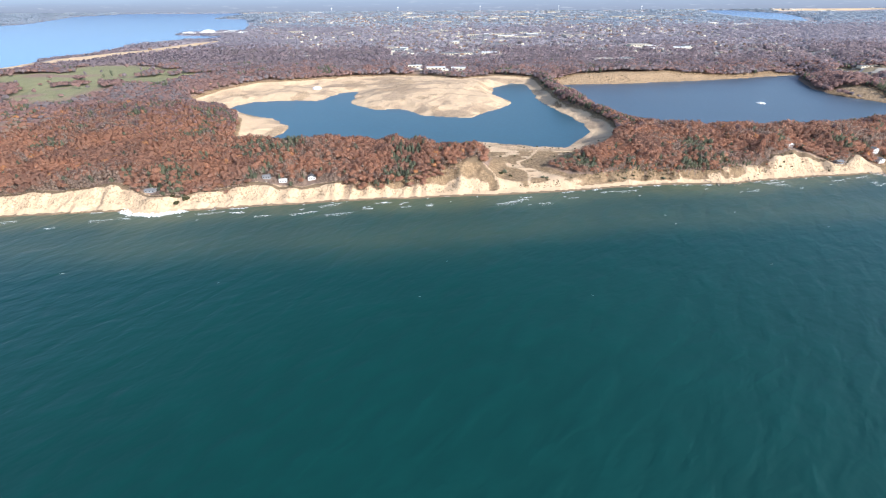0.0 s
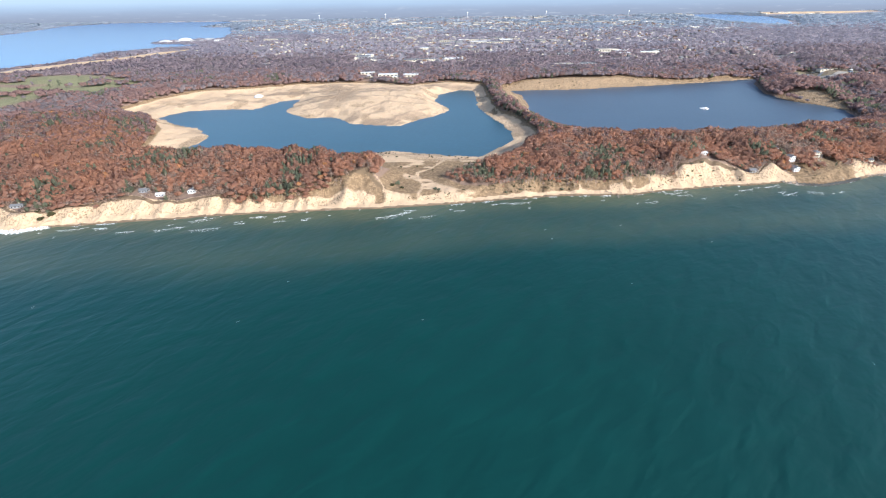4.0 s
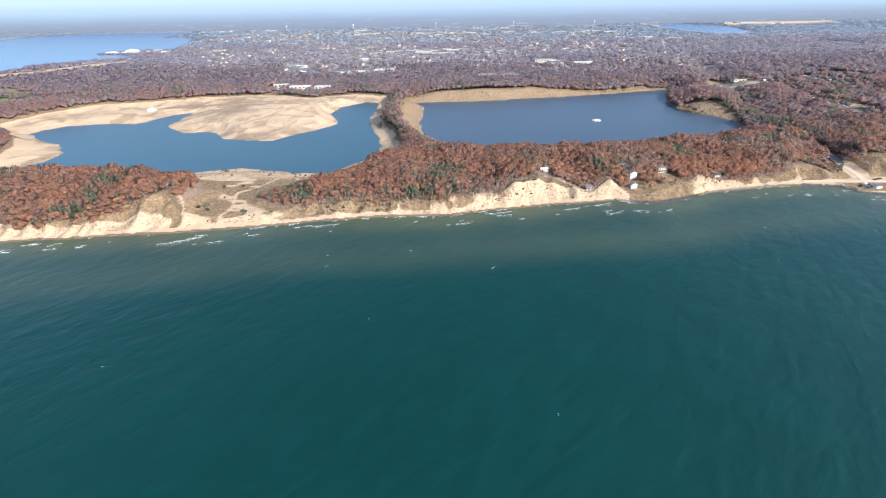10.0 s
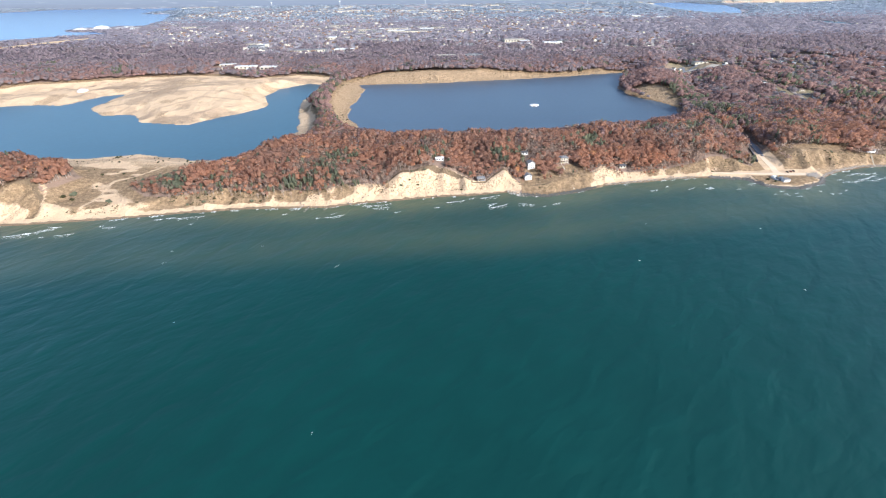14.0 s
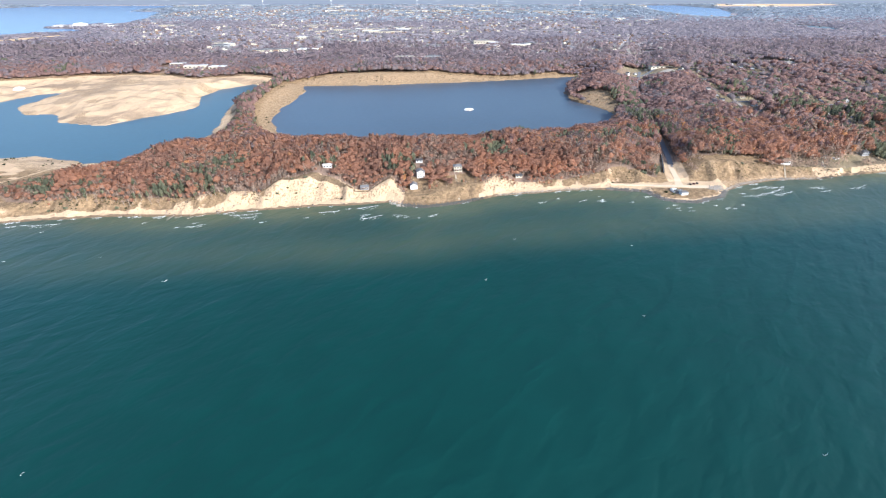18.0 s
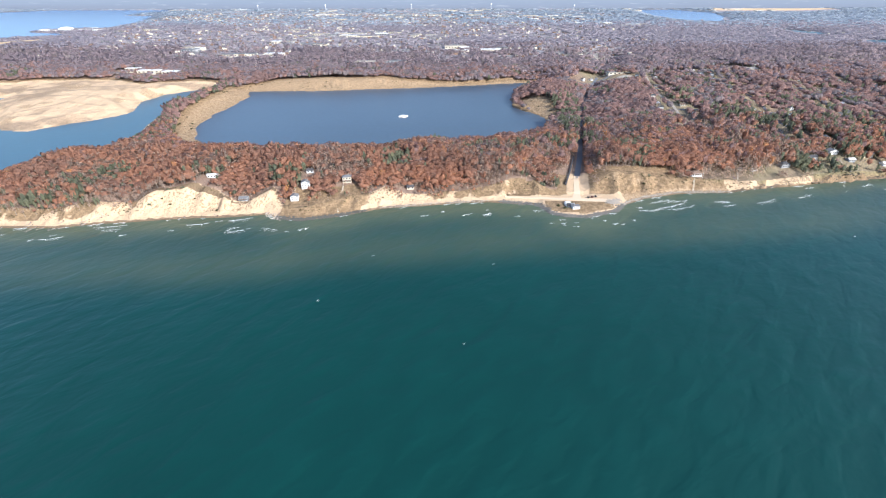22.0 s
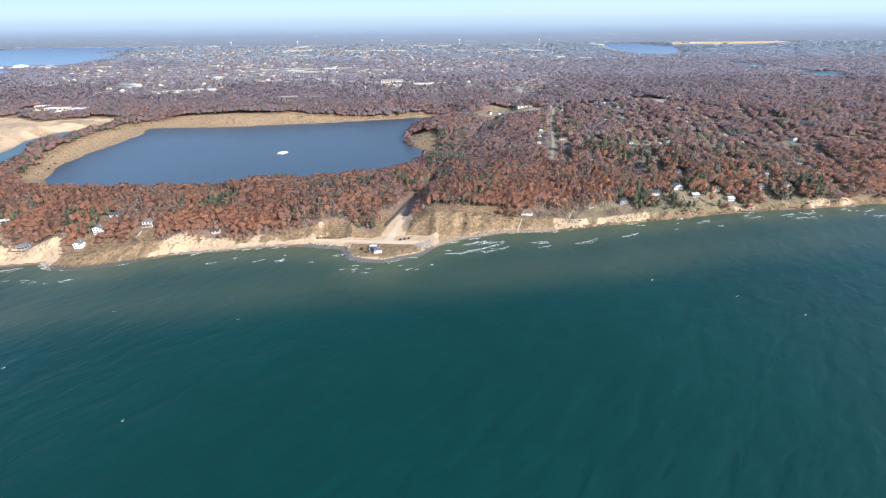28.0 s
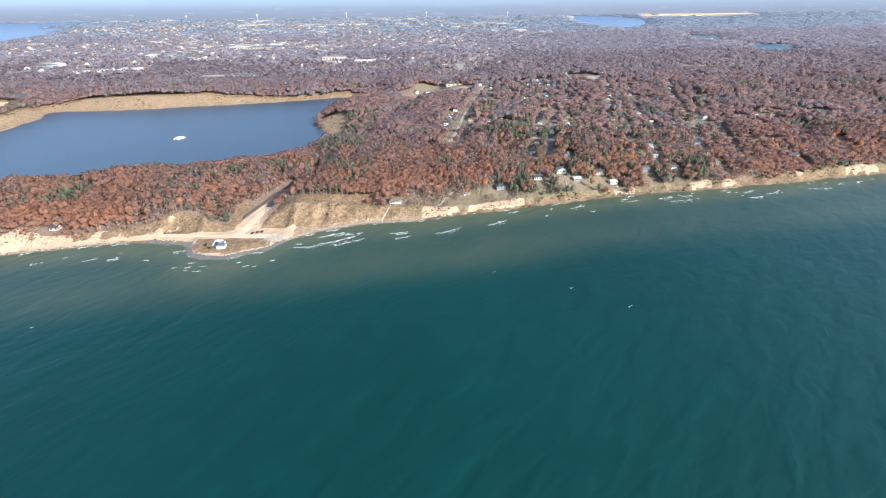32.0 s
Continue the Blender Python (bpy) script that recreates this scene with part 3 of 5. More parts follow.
# ---- building blocks ----
class Mould:
    """Collects boxes, prisms and tubes for one mesh."""

    def __init__(self):
        self.v, self.f = [], []

    def add(self, verts, faces):
        n = len(self.v)
        self.v += [tuple(p) for p in verts]
        self.f += [tuple(n + i for i in f) for f in faces]
        return self

    def box(self, x0, y0, z0, x1, y1, z1):
        v = [(x, y, z) for z in (z0, z1) for x, y in ((x0, y0), (x1, y0), (x1, y1), (x0, y1))]
        return self.add(v, [(3, 2, 1, 0), (4, 5, 6, 7), (0, 1, 5, 4), (1, 2, 6, 5), (2, 3, 7, 6), (3, 0, 4, 7)])

    def gable(self, x0, y0, x1, y1, z0, z1, thick=0.25):
        """A roof of two slabs, its ridge along x."""
        m = (y0 + y1) / 2
        for ya, yb in ((y0, m), (m, y1)):
            za, zb = (z0, z1) if yb == m else (z1, z0)
            v = [(x, y, z + t) for t in (-thick, 0) for x, y, z in ((x0, ya, za), (x1, ya, za), (x1, yb, zb), (x0, yb, zb))]
            self.add(v, [(3, 2, 1, 0), (4, 5, 6, 7), (0, 1, 5, 4), (1, 2, 6, 5), (2, 3, 7, 6), (3, 0, 4, 7)])
        return self

    def end_wall(self, x, y0, y1, z0, z1, thick):
        """The triangle of wall under a gable."""
        m = (y0 + y1) / 2
        v = [(x + t, y, z) for t in (0, thick) for y, z in ((y0, z0), (y1, z0), (m, z1))]
        return self.add(v, [(0, 2, 1), (3, 4, 5), (0, 1, 4, 3), (1, 2, 5, 4), (2, 0, 3, 5)])

    def hip(self, x0, y0, x1, y1, z0, z1):
        k = min((x1 - x0), (y1 - y0)) / 2
        m = (y0 + y1) / 2
        v = [(x0, y0, z0), (x1, y0, z0), (x1, y1, z0), (x0, y1, z0), (x0 + k, m, z1), (x1 - k, m, z1)]
        return self.add(v, [(0, 1, 5, 4), (1, 2, 5), (2, 3, 4, 5), (3, 0, 4), (3, 2, 1, 0)])

    def tube(self, a, b, ra, rb, sides=6):
        a, b = Vector(a), Vector(b)
        q = (b - a).to_track_quat("Z", "Y")
        ring = [Vector((math.cos(i * math.tau / sides), math.sin(i * math.tau / sides), 0)) for i in range(sides)]
        v = [a + q @ (p * ra) for p in ring] + [b + q @ (p * rb) for p in ring]
        f = [(i, (i + 1) % sides, sides + (i + 1) % sides, sides + i) for i in range(sides)]
        return self.add(v, f + [tuple(range(sides))[::-1], tuple(range(sides, 2 * sides))])

    def mesh(self, name, mat):
        me = bpy.data.meshes.new(name)
        me.from_pydata(self.v, [], self.f)
        me.materials.append(mat)
        return me


def part(name, mould, mat, parent, label=""):
    ob = new(name, mould.mesh(name, mat))
    ob.parent = parent
    return tagged(ob, label)


def thing(name, label, category, group="", kind=""):
    return tagged(new(name), label, category, group, kind)


COAST_TURN = 9.0


def house(w, d, h, storeys, wall, roof, label, style="gable", deck=False, chimney=True, rise=0.42, steps_down=False):
    """A house at the origin, its lake front towards -y."""
    ob = thing("house", label, "house")
    base = part("wall", Mould().box(-w / 2, -d / 2, -2.2, w / 2, d / 2, h), wall, ob)
    o = 0.5
    if style == "gable":
        top = h + d / 2 * rise
        part("roof", Mould().gable(-w / 2 - o, -d / 2 - o, w / 2 + o, d / 2 + o, h - o * rise * 0.6, top + 0.1), roof, ob)
        for x in (-w / 2, w / 2 - 0.2):
            part("gable", Mould().end_wall(x, -d / 2, d / 2, h, top - 0.2, 0.2), wall, ob)
    elif style == "front":
        # the gable faces the lake
        top = h + w / 2 * rise
        m = Mould().gable(-d / 2 - o, -w / 2 - o, d / 2 + o, w / 2 + o, h - o * rise * 0.6, top + 0.1)
        m.v = [(y, x, z) for x, y, z in m.v]
        m.f = [f[::-1] for f in m.f]
        part("roof", m, roof, ob)
        for x in (-d / 2, d / 2 - 0.2):
            m = Mould().end_wall(x, -w / 2, w / 2, h, top - 0.2, 0.2)
            m.v = [(y, x, z) for x, y, z in m.v]
            m.f = [f[::-1] for f in m.f]
            part("gable", m, wall, ob)
    elif style == "hip":
        top = h + d / 2 * rise
        part("roof", Mould().hip(-w / 2 - o, -d / 2 - o, w / 2 + o, d / 2 + o, h, top), roof, ob)
    else:
        top = h
        part("roof", Mould().box(-w / 2 - 0.3, -d / 2 - 0.3, h, w / 2 + 0.3, d / 2 + 0.3, h + 0.35), roof, ob)
    floor_h = h / storeys
    count = max(2, int(w / 3.2))
    for s in range(storeys):
        for i in range(count):
            x = -w / 2 + (i + 0.5) * w / count
            z = s * floor_h + floor_h * 0.32
            win = part("window", Mould().box(x - 0.75, -d / 2 - 0.06, z, x + 0.75, -d / 2 + 0.02, z + floor_h * 0.48), GLASS, ob)
            part("sill", Mould().box(x - 0.9, -d / 2 - 0.16, z - 0.12, x + 0.9, -d / 2, z), WHITE, win)
    for i in range(2):
        y = -d / 4 + i * d / 2
        part("window", Mould().box(w / 2 - 0.02, y - 0.6, floor_h * 0.32, w / 2 + 0.06, y + 0.6, floor_h * 0.8), GLASS, ob)
    part("door", Mould().box(-w / 2 - 0.06, -0.5, 0, -w / 2 + 0.02, 0.5, 2.1), BROWN, ob)
    if chimney:
        part("chimney", Mould().box(w * 0.2, 0.3, h - 0.5, w * 0.2 + 0.9, 1.2, top + 0.9), CONCRETE, ob)
    if deck:
        dk = part("deck", Mould().box(-w / 2 + 0.4, -d / 2 - 3.2, floor_h - 0.3, w / 2 - 0.4, -d / 2, floor_h - 0.1), BROWN, ob)
        rail = Mould().box(-w / 2 + 0.4, -d / 2 - 3.2, floor_h + 0.8, w / 2 - 0.4, -d / 2 - 3.12, floor_h + 0.9)
        part("rail", rail, WHITE, dk)
        for x in (-w / 2 + 0.6, 0, w / 2 - 0.6):
            part("post", Mould().box(x - 0.1, -d / 2 - 3.15, -2.5, x + 0.1, -d / 2 - 2.95, floor_h + 0.9), WHITE, dk)
    return ob


# ---- houses along the bluffs: place, size, storeys, walls, roof, style, deck ----
SHORE_HOUSES = [
    (-303, 399, 8.4, 5.5, 2.5, 1, GREY, ROOF_GREY, "gable", False, "low grey cottage on the eroding sand bluff"),
    (-190, 428, 6.8, 5.5, 2.7, 1, GREY, ROOF_GREY, "gable", False, "small grey cottage among bare trees on the bluff"),
    (-171, 424, 6.8, 4.7, 2.5, 1, WHITE, ROOF_PALE, "gable", False, "small white cottage with a pale roof on the bluff"),
    (-142, 433, 6.8, 5.5, 3.3, 1, WHITE, ROOF_GREY, "front", False, "white cottage with a grey roof under the oaks"),
    (443, 521, 7.6, 4.7, 2.5, 1, WHITE, ROOF_PALE, "gable", False, "low white cottage behind the crest of a sand bluff"),
    (487, 490, 6.8, 5.5, 2.7, 1, GREY, ROOF_GREY, "gable", True, "grey cottage with a deck in a gap of the bluff"),
    (540, 538, 6.1, 4.7, 2.9, 1, WHITE, ROOF_DARK, "gable", False, "small white house with a dark roof in the oak woods"),
    (543, 511, 6.8, 6.2, 6.4, 3, WHITE, ROOF_GREY, "front", False, "tall white house of three floors with a grey roof"),
    (537, 491, 6.1, 5.5, 4.5, 2, WHITE, ROOF_GREY, "front", False, "white house of two floors above the grassy slope"),
    (582, 525, 7.6, 7.0, 5.7, 2, CREAM, ROOF_GREY, "hip", True, "pale house with a grey hip roof and a lake deck"),
    (648, 521, 6.1, 4.7, 2.7, 1, CREAM, ROOF_DARK, "gable", False, "small cream cottage at the edge of the oak woods"),
    (956, 559, 9.9, 7.0, 3.5, 1, WHITE, ROOF_BROWN, "hip", True, "white beach house with a brown hip roof and terrace"),
    (1066, 584, 8.4, 7.0, 4.1, 2, GREY, ROOF_DARK, "hip", False, "weathered grey house with a dark hip roof by the lawn"),
    (1110, 604, 9.1, 6.2, 3.3, 1, WHITE, ROOF_DARK, "gable", False, "long white house with a dark roof behind the lawn"),
    (1137, 612, 9.1, 6.2, 3.5, 1, WHITE, ROOF_GREY, "front", False, "white house with a grey gable towards the lake"),
    (1152, 600, 6.8, 5.5, 2.9, 1, GREY, ROOF_PALE, "gable", False, "low grey house with a pale roof near the bluff"),
    (1180, 613, 9.9, 6.2, 3.5, 1, CREAM, ROOF_DARK, "gable", False, "cream house with a dark roof above the bluff"),
    (1193, 600, 6.8, 5.5, 3.0, 1, WHITE, ROOF_PALE, "gable", False, "white cottage with a pale roof at the bluff's brow"),
    (1236, 620, 9.1, 6.2, 3.3, 1, GREY, ROOF_GREY, "hip", False, "grey house with a hip roof under tall trees"),
    (1270, 628, 9.1, 7.0, 3.6, 1, WHITE, ROOF_DARK, "gable", True, "white house with a dark roof and a deck"),
    (1328, 640, 10.6, 7.0, 3.6, 1, GREY, ROOF_GREY, "hip", False, "wide grey house with a hip roof in the trees"),
    (1440, 660, 9.1, 7.0, 3.5, 1, CREAM, ROOF_DARK, "gable", False, "cream house half hidden by autumn trees"),
]
CLEAR = []
for x, y, w, d, h, storeys, wall, roof, style, deck, words in SHORE_HOUSES:
    w, d, h = 1.45 * w, 1.35 * d, 1.2 * h
    ob = house(w, d, h, storeys, wall, roof, words, style, deck)
    ob.matrix_world = Matrix.Translation((0, 0, (height_at(x, y - d * 0.25) - height_at(x, y)) * U)) @ spot(x, y, COAST_TURN, 0.3)
    ob["group"] = "houses along the bluffs"
    CLEAR.append((x, y - 5, 0.45 * w + 4))
    CLEAR.append((x, y - 15, 0.45 * w + 3))
    CLEAR.append((x, y - 24, 0.4 * w + 2))

# ---- suburban houses along the streets, and their copies ----
rng = random.Random(7)
MODELS = [house(11, 7.2, 2.9, 1, WHITE, ROOF_GREY, "white single-storey house with a grey shingle roof", "gable", False, False),
          house(10.5, 8, 3.0, 1, CREAM, ROOF_BROWN, "cream single-storey house with a brown hip roof", "hip"),
          house(8.5, 7.5, 5.2, 2, WHITE, ROOF_DARK, "white two-storey house with a dark gable roof", "front"),
          house(12, 7.5, 2.9, 1, GREY, ROOF_DARK, "long grey house with a dark shingle roof", "gable"),
          house(9.5, 7.5, 3.0, 1, CREAM, ROOF_PALE, "cream house with a pale weathered roof", "gable", False, False)]
for m in MODELS:
    m["group"] = "houses in the wooded suburb"
used = [False] * len(MODELS)
spots = []
for line in STREETS:
    for (ax, ay), (bx, by) in zip(line, line[1:]):
        length = math.hypot(bx - ax, by - ay)
        for i in range(int(length / 27)):
            k = (i + 0.5) * 27 / length
            for side in (-1, 1):
                if rng.random() < 0.2:
                    continue
                nx, ny = -(by - ay) / length * side, (bx - ax) / length * side
                s = 17 + rng.random() * 5
                x, y = ax + (bx - ax) * k + nx * s, ay + (by - ay) * k + ny * s
                if all(math.hypot(x - p[0], y - p[1]) > 19 for p in spots) and min(math.hypot(x - p[0], y - p[1]) for p in CLEAR) > 20:
                    spots.append((x, y, math.degrees(math.atan2(by - ay, bx - ax)) + 90 * (side - 1)))
for x, y, turn in spots[:170]:
    i = rng.randrange(len(MODELS))
    m = spot(x, y, turn + rng.uniform(-4, 4), 0.3)
    if used[i]:
        copy_thing(MODELS[i], m)
    else:
        MODELS[i].matrix_world = m
        used[i] = True
    CLEAR.append((x, y, 9))
    CLEAR.append((x - 2, y - 11, 8.5))
    CLEAR.append((x - 3, y - 20, 6))
# pale works by the quarry and flat roofs of the town, cleared of trees on the camera's side
WORKS = [(-75, 1178, 46, 16, 6), (-20, 1150, 60, 24, 6), (38, 1140, 46, 26, 7), (-62, 1135, 20, 14, 5), (5, 1112, 22, 14, 4)]
for x, y, w, d, h in WORKS:
    CLEAR += [(x, y - 12, 0.4 * w + 8), (x, y - 40, 0.3 * w + 6)]
for x, y in ((150, 1760), (195, 2010), (690, 1665), (800, 1580), (530, 1320), (92, 1480), (-150, 1615), (1000, 1130), (1340, 1210), (970, 1075), (1045, 1100)):
    CLEAR.append((x, y - 15, 42))
CLEAR = np.array(CLEAR)


# ---- woods ----
def blob(rings, seed, squash=0.8, rough=0.3):
    """A lumpy crown of unit width: vertices and triangles."""
    r = np.random.RandomState(seed)
    t = (1 + 5**0.5) / 2
    v = np.array([(-1, t, 0), (1, t, 0), (-1, -t, 0), (1, -t, 0), (0, -1, t), (0, 1, t), (0, -1, -t), (0, 1, -t), (t, 0, -1), (t, 0, 1), (-t, 0, -1), (-t, 0, 1)], float)
    f = [(0, 11, 5), (0, 5, 1), (0, 1, 7), (0, 7, 10), (0, 10, 11), (1, 5, 9), (5, 11, 4), (11, 10, 2), (10, 7, 6), (7, 1, 8),
         (3, 9, 4), (3, 4, 2), (3, 2, 6), (3, 6, 8), (3, 8, 9), (4, 9, 5), (2, 4, 11), (6, 2, 10), (8, 6, 7), (9, 8, 1)]
    v /= np.linalg.norm(v[0])
    for _ in range(rings):
        v, f, made = list(v), f, {}
        out = []
        for a, b, c in f:
            mid = []
            for p, q in ((a, b), (b, c), (c, a)):
                key = (min(p, q), max(p, q))
                if key not in made:
                    m = (np.array(v[p]) + v[q]) / 2
                    made[key] = len(v)
                    v.append(m / np.linalg.norm(m))
                mid.append(made[key])
            out += [(a, mid[0], mid[2]), (b, mid[1], mid[0]), (c, mid[2], mid[1]), tuple(mid)]
        f = out
        v = np.array(v)
    v = v * (1 - rough / 2 + rough * r.rand(len(v), 1))
    v[:, 2] *= squash
    return v * 0.5, np.array(f)


def sprays(count, seed, size, squash=0.8, shell=(0.75, 1.05)):
    """Loose leaf clumps on a crown's shell, three corners each."""
    r = np.random.RandomState(seed)
    way = r.randn(count, 3)
    way[:, 2] = np.abs(way[:, 2]) * 0.9 - 0.25
    way /= np.linalg.norm(way, axis=1, keepdims=True)
    mid = way * 0.5 * (shell[0] + (shell[1] - shell[0]) * r.rand(count, 1))
    tri = []
    for k in range(count):
        a = np.cross(way[k], r.randn(3))
        a /= np.linalg.norm(a)
        b = np.cross(way[k] + 0.5 * r.randn(3), a)
        b /= np.linalg.norm(b)
        for j in range(3):
            ang = j * 2.094 + r.rand() * 0.8
            tri.append(mid[k] + size * (0.7 + 0.6 * r.rand()) * (math.cos(ang) * a + math.sin(ang) * b))
    tri = np.array(tri)
    tri[:, 2] *= squash
    return tri, np.arange(3 * count).reshape(-1, 3)


def join(*pieces):
    v, f, n = [], [], 0
    for a, b in pieces:
        v.append(a)
        f.append(b + n)
        n += len(a)
    return np.concatenate(v), np.concatenate(f)


def stem(height_, radius, seed=0, limbs=0):
    """A three-sided tapered trunk from 0 up, with limbs."""
    r = np.random.RandomState(seed)
    v, f = [], []

    def rod(a, b, ra, rb):
        n = len(v)
        for p, rad in ((a, ra), (b, rb)):
            for j in range(3):
                v.append((p[0] + rad * math.cos(j * 2.094), p[1] + rad * math.sin(j * 2.094), p[2]))
        for j in range(3):
            k = (j + 1) % 3
            f.extend([(n + j, n + k, n + 3 + k), (n + j, n + 3 + k, n + 3 + j)])

    lean = r.randn(2) * 0.03 * height_
    rod((0, 0, -0.12 * height_), (lean[0], lean[1], height_), radius, radius * 0.35)
    for i in range(limbs):
        z = height_ * (0.45 + 0.5 * i / max(limbs, 1))
        a = r.rand() * 6.28
        out = height_ * (0.22 + 0.12 * r.rand())
        rod((lean[0] * z / height_, lean[1] * z / height_, z), (out * math.cos(a), out * math.sin(a), z + out * 0.9), radius * 0.4, radius * 0.12)
    return np.array(v), np.array(f)


def crown(kind, level, seed):
    """A crown of unit width whose foot is at 0."""
    if kind == "oak":
        if level == 0:
            v, f = join((lambda c: (c[0] * 0.80, c[1]))(blob(0, seed, 0.8, 0.35)), sprays(31, seed, 0.132, 0.85, (0.72, 1.12)))
        elif level == 1:
            v, f = join((lambda c: (c[0] * 0.82, c[1]))(blob(0, seed, 0.8, 0.4)), sprays(19, seed, 0.15, 0.85, (0.78, 1.06)))
        else:
            v, f = sprays(13, seed, 0.21, 0.75, (0.7, 1.1))
    elif kind == "bare":
        if level == 0:
            v, f = sprays(25, seed, 0.115, 0.9, (0.35, 1.1))
        else:
            v, f = join(sprays(10, seed, 0.16, 1.1, (0.4, 1.1)), blob(0, seed, 0.85, 0.5))
            v[-12:] *= 0.85
    else:
        # a white pine: loose tiers of needle clumps that narrow upwards
        r = np.random.RandomState(seed)
        pieces = []
        for k in range(2):
            v, f = sprays(18 if level == 0 else 9, seed + 7 * k, 0.145, 0.9, (0.35, 1.15))
            shift = np.append(r.randn(2) * 0.07, 0.3 * k)
            pieces.append((v * (1 - 0.3 * k) + shift, f))
        v, f = join(*pieces, (lambda c: (c[0] * (0.5, 0.5, 1.3) + (0, 0, 0.15), c[1]))(blob(0, seed, 0.8, 0.5)))
    v = v.copy()
    v[:, 2] -= v[:, 2].min()
    return v, f


def scatter(step, x0, x1, y0, y1, seed):
    r = np.random.RandomState(seed)
    xs, ys = np.meshgrid(np.arange(x0, x1, float(step)), np.arange(y0, y1, step * 0.9))
    xs[1::2] += step / 2
    n = xs.size
    x, y = xs.ravel() + (r.rand(n) - 0.5) * step * 0.9, ys.ravel() + (r.rand(n) - 0.5) * step * 0.9
    seen = (x > -0.93 * y - 150) & (x < 1000 + 0.93 * (y - 170) + 170)
    return x[seen], y[seen]


def wooded(x, y):
    """How likely a tree stands at a place."""
    back = y - shore_y(x, False) - brow_gap(x)
    lower = 13.0 * ((x > 128) & (x < 275)) + 9.0 * ((x >= 275) & (x < 392)) + 6.0 * ((x > 605) & (x < 745)) + 3.0 * ((x > -480) & (x < -110))
    lower = lower + 15.0 * smooth(x, -112, -92) * (1 - smooth(x, 12, 30)) + 9 * (waves(x, 0 * x, 23, 117, 2) - 0.5) * (x < 392)
    p = smooth(back + lower, -3, 5)
    for poly, margin in ((NORTH_LAKE, 5), (SOUTH_LAKE, 5), (QUARRY, 3), (BLOWOUT, 2), (LAKE_BANK, 0), (SMALL_BANK, 0), (HARBOUR_LAKE, 20), (SAND_STRIP, 6)):
        p = p * (inside_by(poly, x, y) > margin)
    # open flats: trees are also cleared on their camera side, to fit the view
    for poly, deep in ((LONG_LAKE, 190), (AIRFIELD, 190), (POOLS[0], 130), (POOLS[1], 110), (SAND_STRIP, 45)):
        for k in (0, 0.5, 1):
            p = p * (inside_by(poly, x + 0.4 * deep * k * np.sign(x), y + deep * k) > 8)
    links = np.minimum(inside_by(GOLF, x, y), np.minimum(inside_by(GOLF, x - 22, y + 25), inside_by(GOLF, x - 45, y + 52)))
    p = p * (1 - 0.99 * smooth(-links, -2, 4) * smooth(waves(x, y, 60, 81, 2), 0.33, 0.36))
    p = p * (along(ROAD, x, y) > 6.5 - 3.3 * smooth(y, 625, 680))
    for line in STREETS:
        shade = smooth(waves(x, y, 34, 99, 2), 0.46, 0.52)
        p = p * (along(line, x, y) > (9.0 if line is STREETS[0] else 6.5 - 3.5 * shade))
    # the lawns before the southern houses
    yard = smooth(x, 930, 960) * (1 - smooth(x, 1180, 1260)) * (1 - smooth(back, 16, 30))
    p = p * (1 - 0.72 * yard * smooth(waves(x, y, 24, 87, 2), 0.36, 0.46))
    slope = (x > 536) & (x < 600) & (back < 22)
    p = p * np.where(slope, 0.32, 1)
    p = p * np.where((x > 802) & (x < 840) & (y < 568), 0, 1) * (along(RETAINED, x, y) > 5) * (along([(818, 520), (840, 600)], x, y) > 5.5)
    dune = (x > 842) & (x < 935) & (back < 18)
    p = p * np.where(dune, 0.05, 1)
    for cx, cy, rad in CLEAR:
        near = np.abs(x - cx) < rad
        p = p * ~(near & ((x - cx) ** 2 + (y - cy) ** 2 < rad * rad))
    suburb = smooth(x, 980, 1100) * smooth(y, 620, 700) * (1 - smooth(y, 1300, 1600))
    p = p * (1 - 0.10 * suburb) * (1 - 0.7 * suburb * smooth(waves(x, y, 36, 97, 2), 0.62, 0.68))
    town = smooth(y, 1280, 1450) * (1 - smooth(x - 0.25 * y, 700, 1100)) * smooth(x + 0.6 * y, 200, 500)
    return p * (1 - 0.74 * town * smooth(waves(x, y, 260, 95, 2), 0.36, 0.46))


def species(x, y, r):
    """0 oak, 1 bare, 2 pine."""
    green = smooth(waves(x, y, 48, 101, 2) + 0.16 * (r.rand(len(x)) - 0.5), 0.64, 0.74) * 0.55 + 0.02
    belt = (x > 205) & (x < 300) & (y > 690) & (y < 1010)
    green = np.where(belt, 0.45, green)
    green = green + 0.28 * smooth(x, 1040, 1120) * (1 - smooth(x, 1230, 1400)) * (1 - smooth(y, 800, 950))
    green = green + 0.5 * ((x > 845) & (x < 905) & (y > 700) & (y < 900))
    green = green * np.where((x > 690) & (x < 850) & (y < 620), 0.25, 1)
    leafless = smooth(waves(x, y, 62, 103, 2) + 0.2 * (r.rand(len(x)) - 0.5), 0.54, 0.68) * 0.6 + 0.04
    back = y - shore_y(x, False) - brow_gap(x)
    leafless = leafless + 0.34 * (1 - smooth(back, 3, 28))
    out = np.where(r.rand(len(x)) < leafless, 1, 0)
    return np.where(r.rand(len(x)) < green, 2, out)


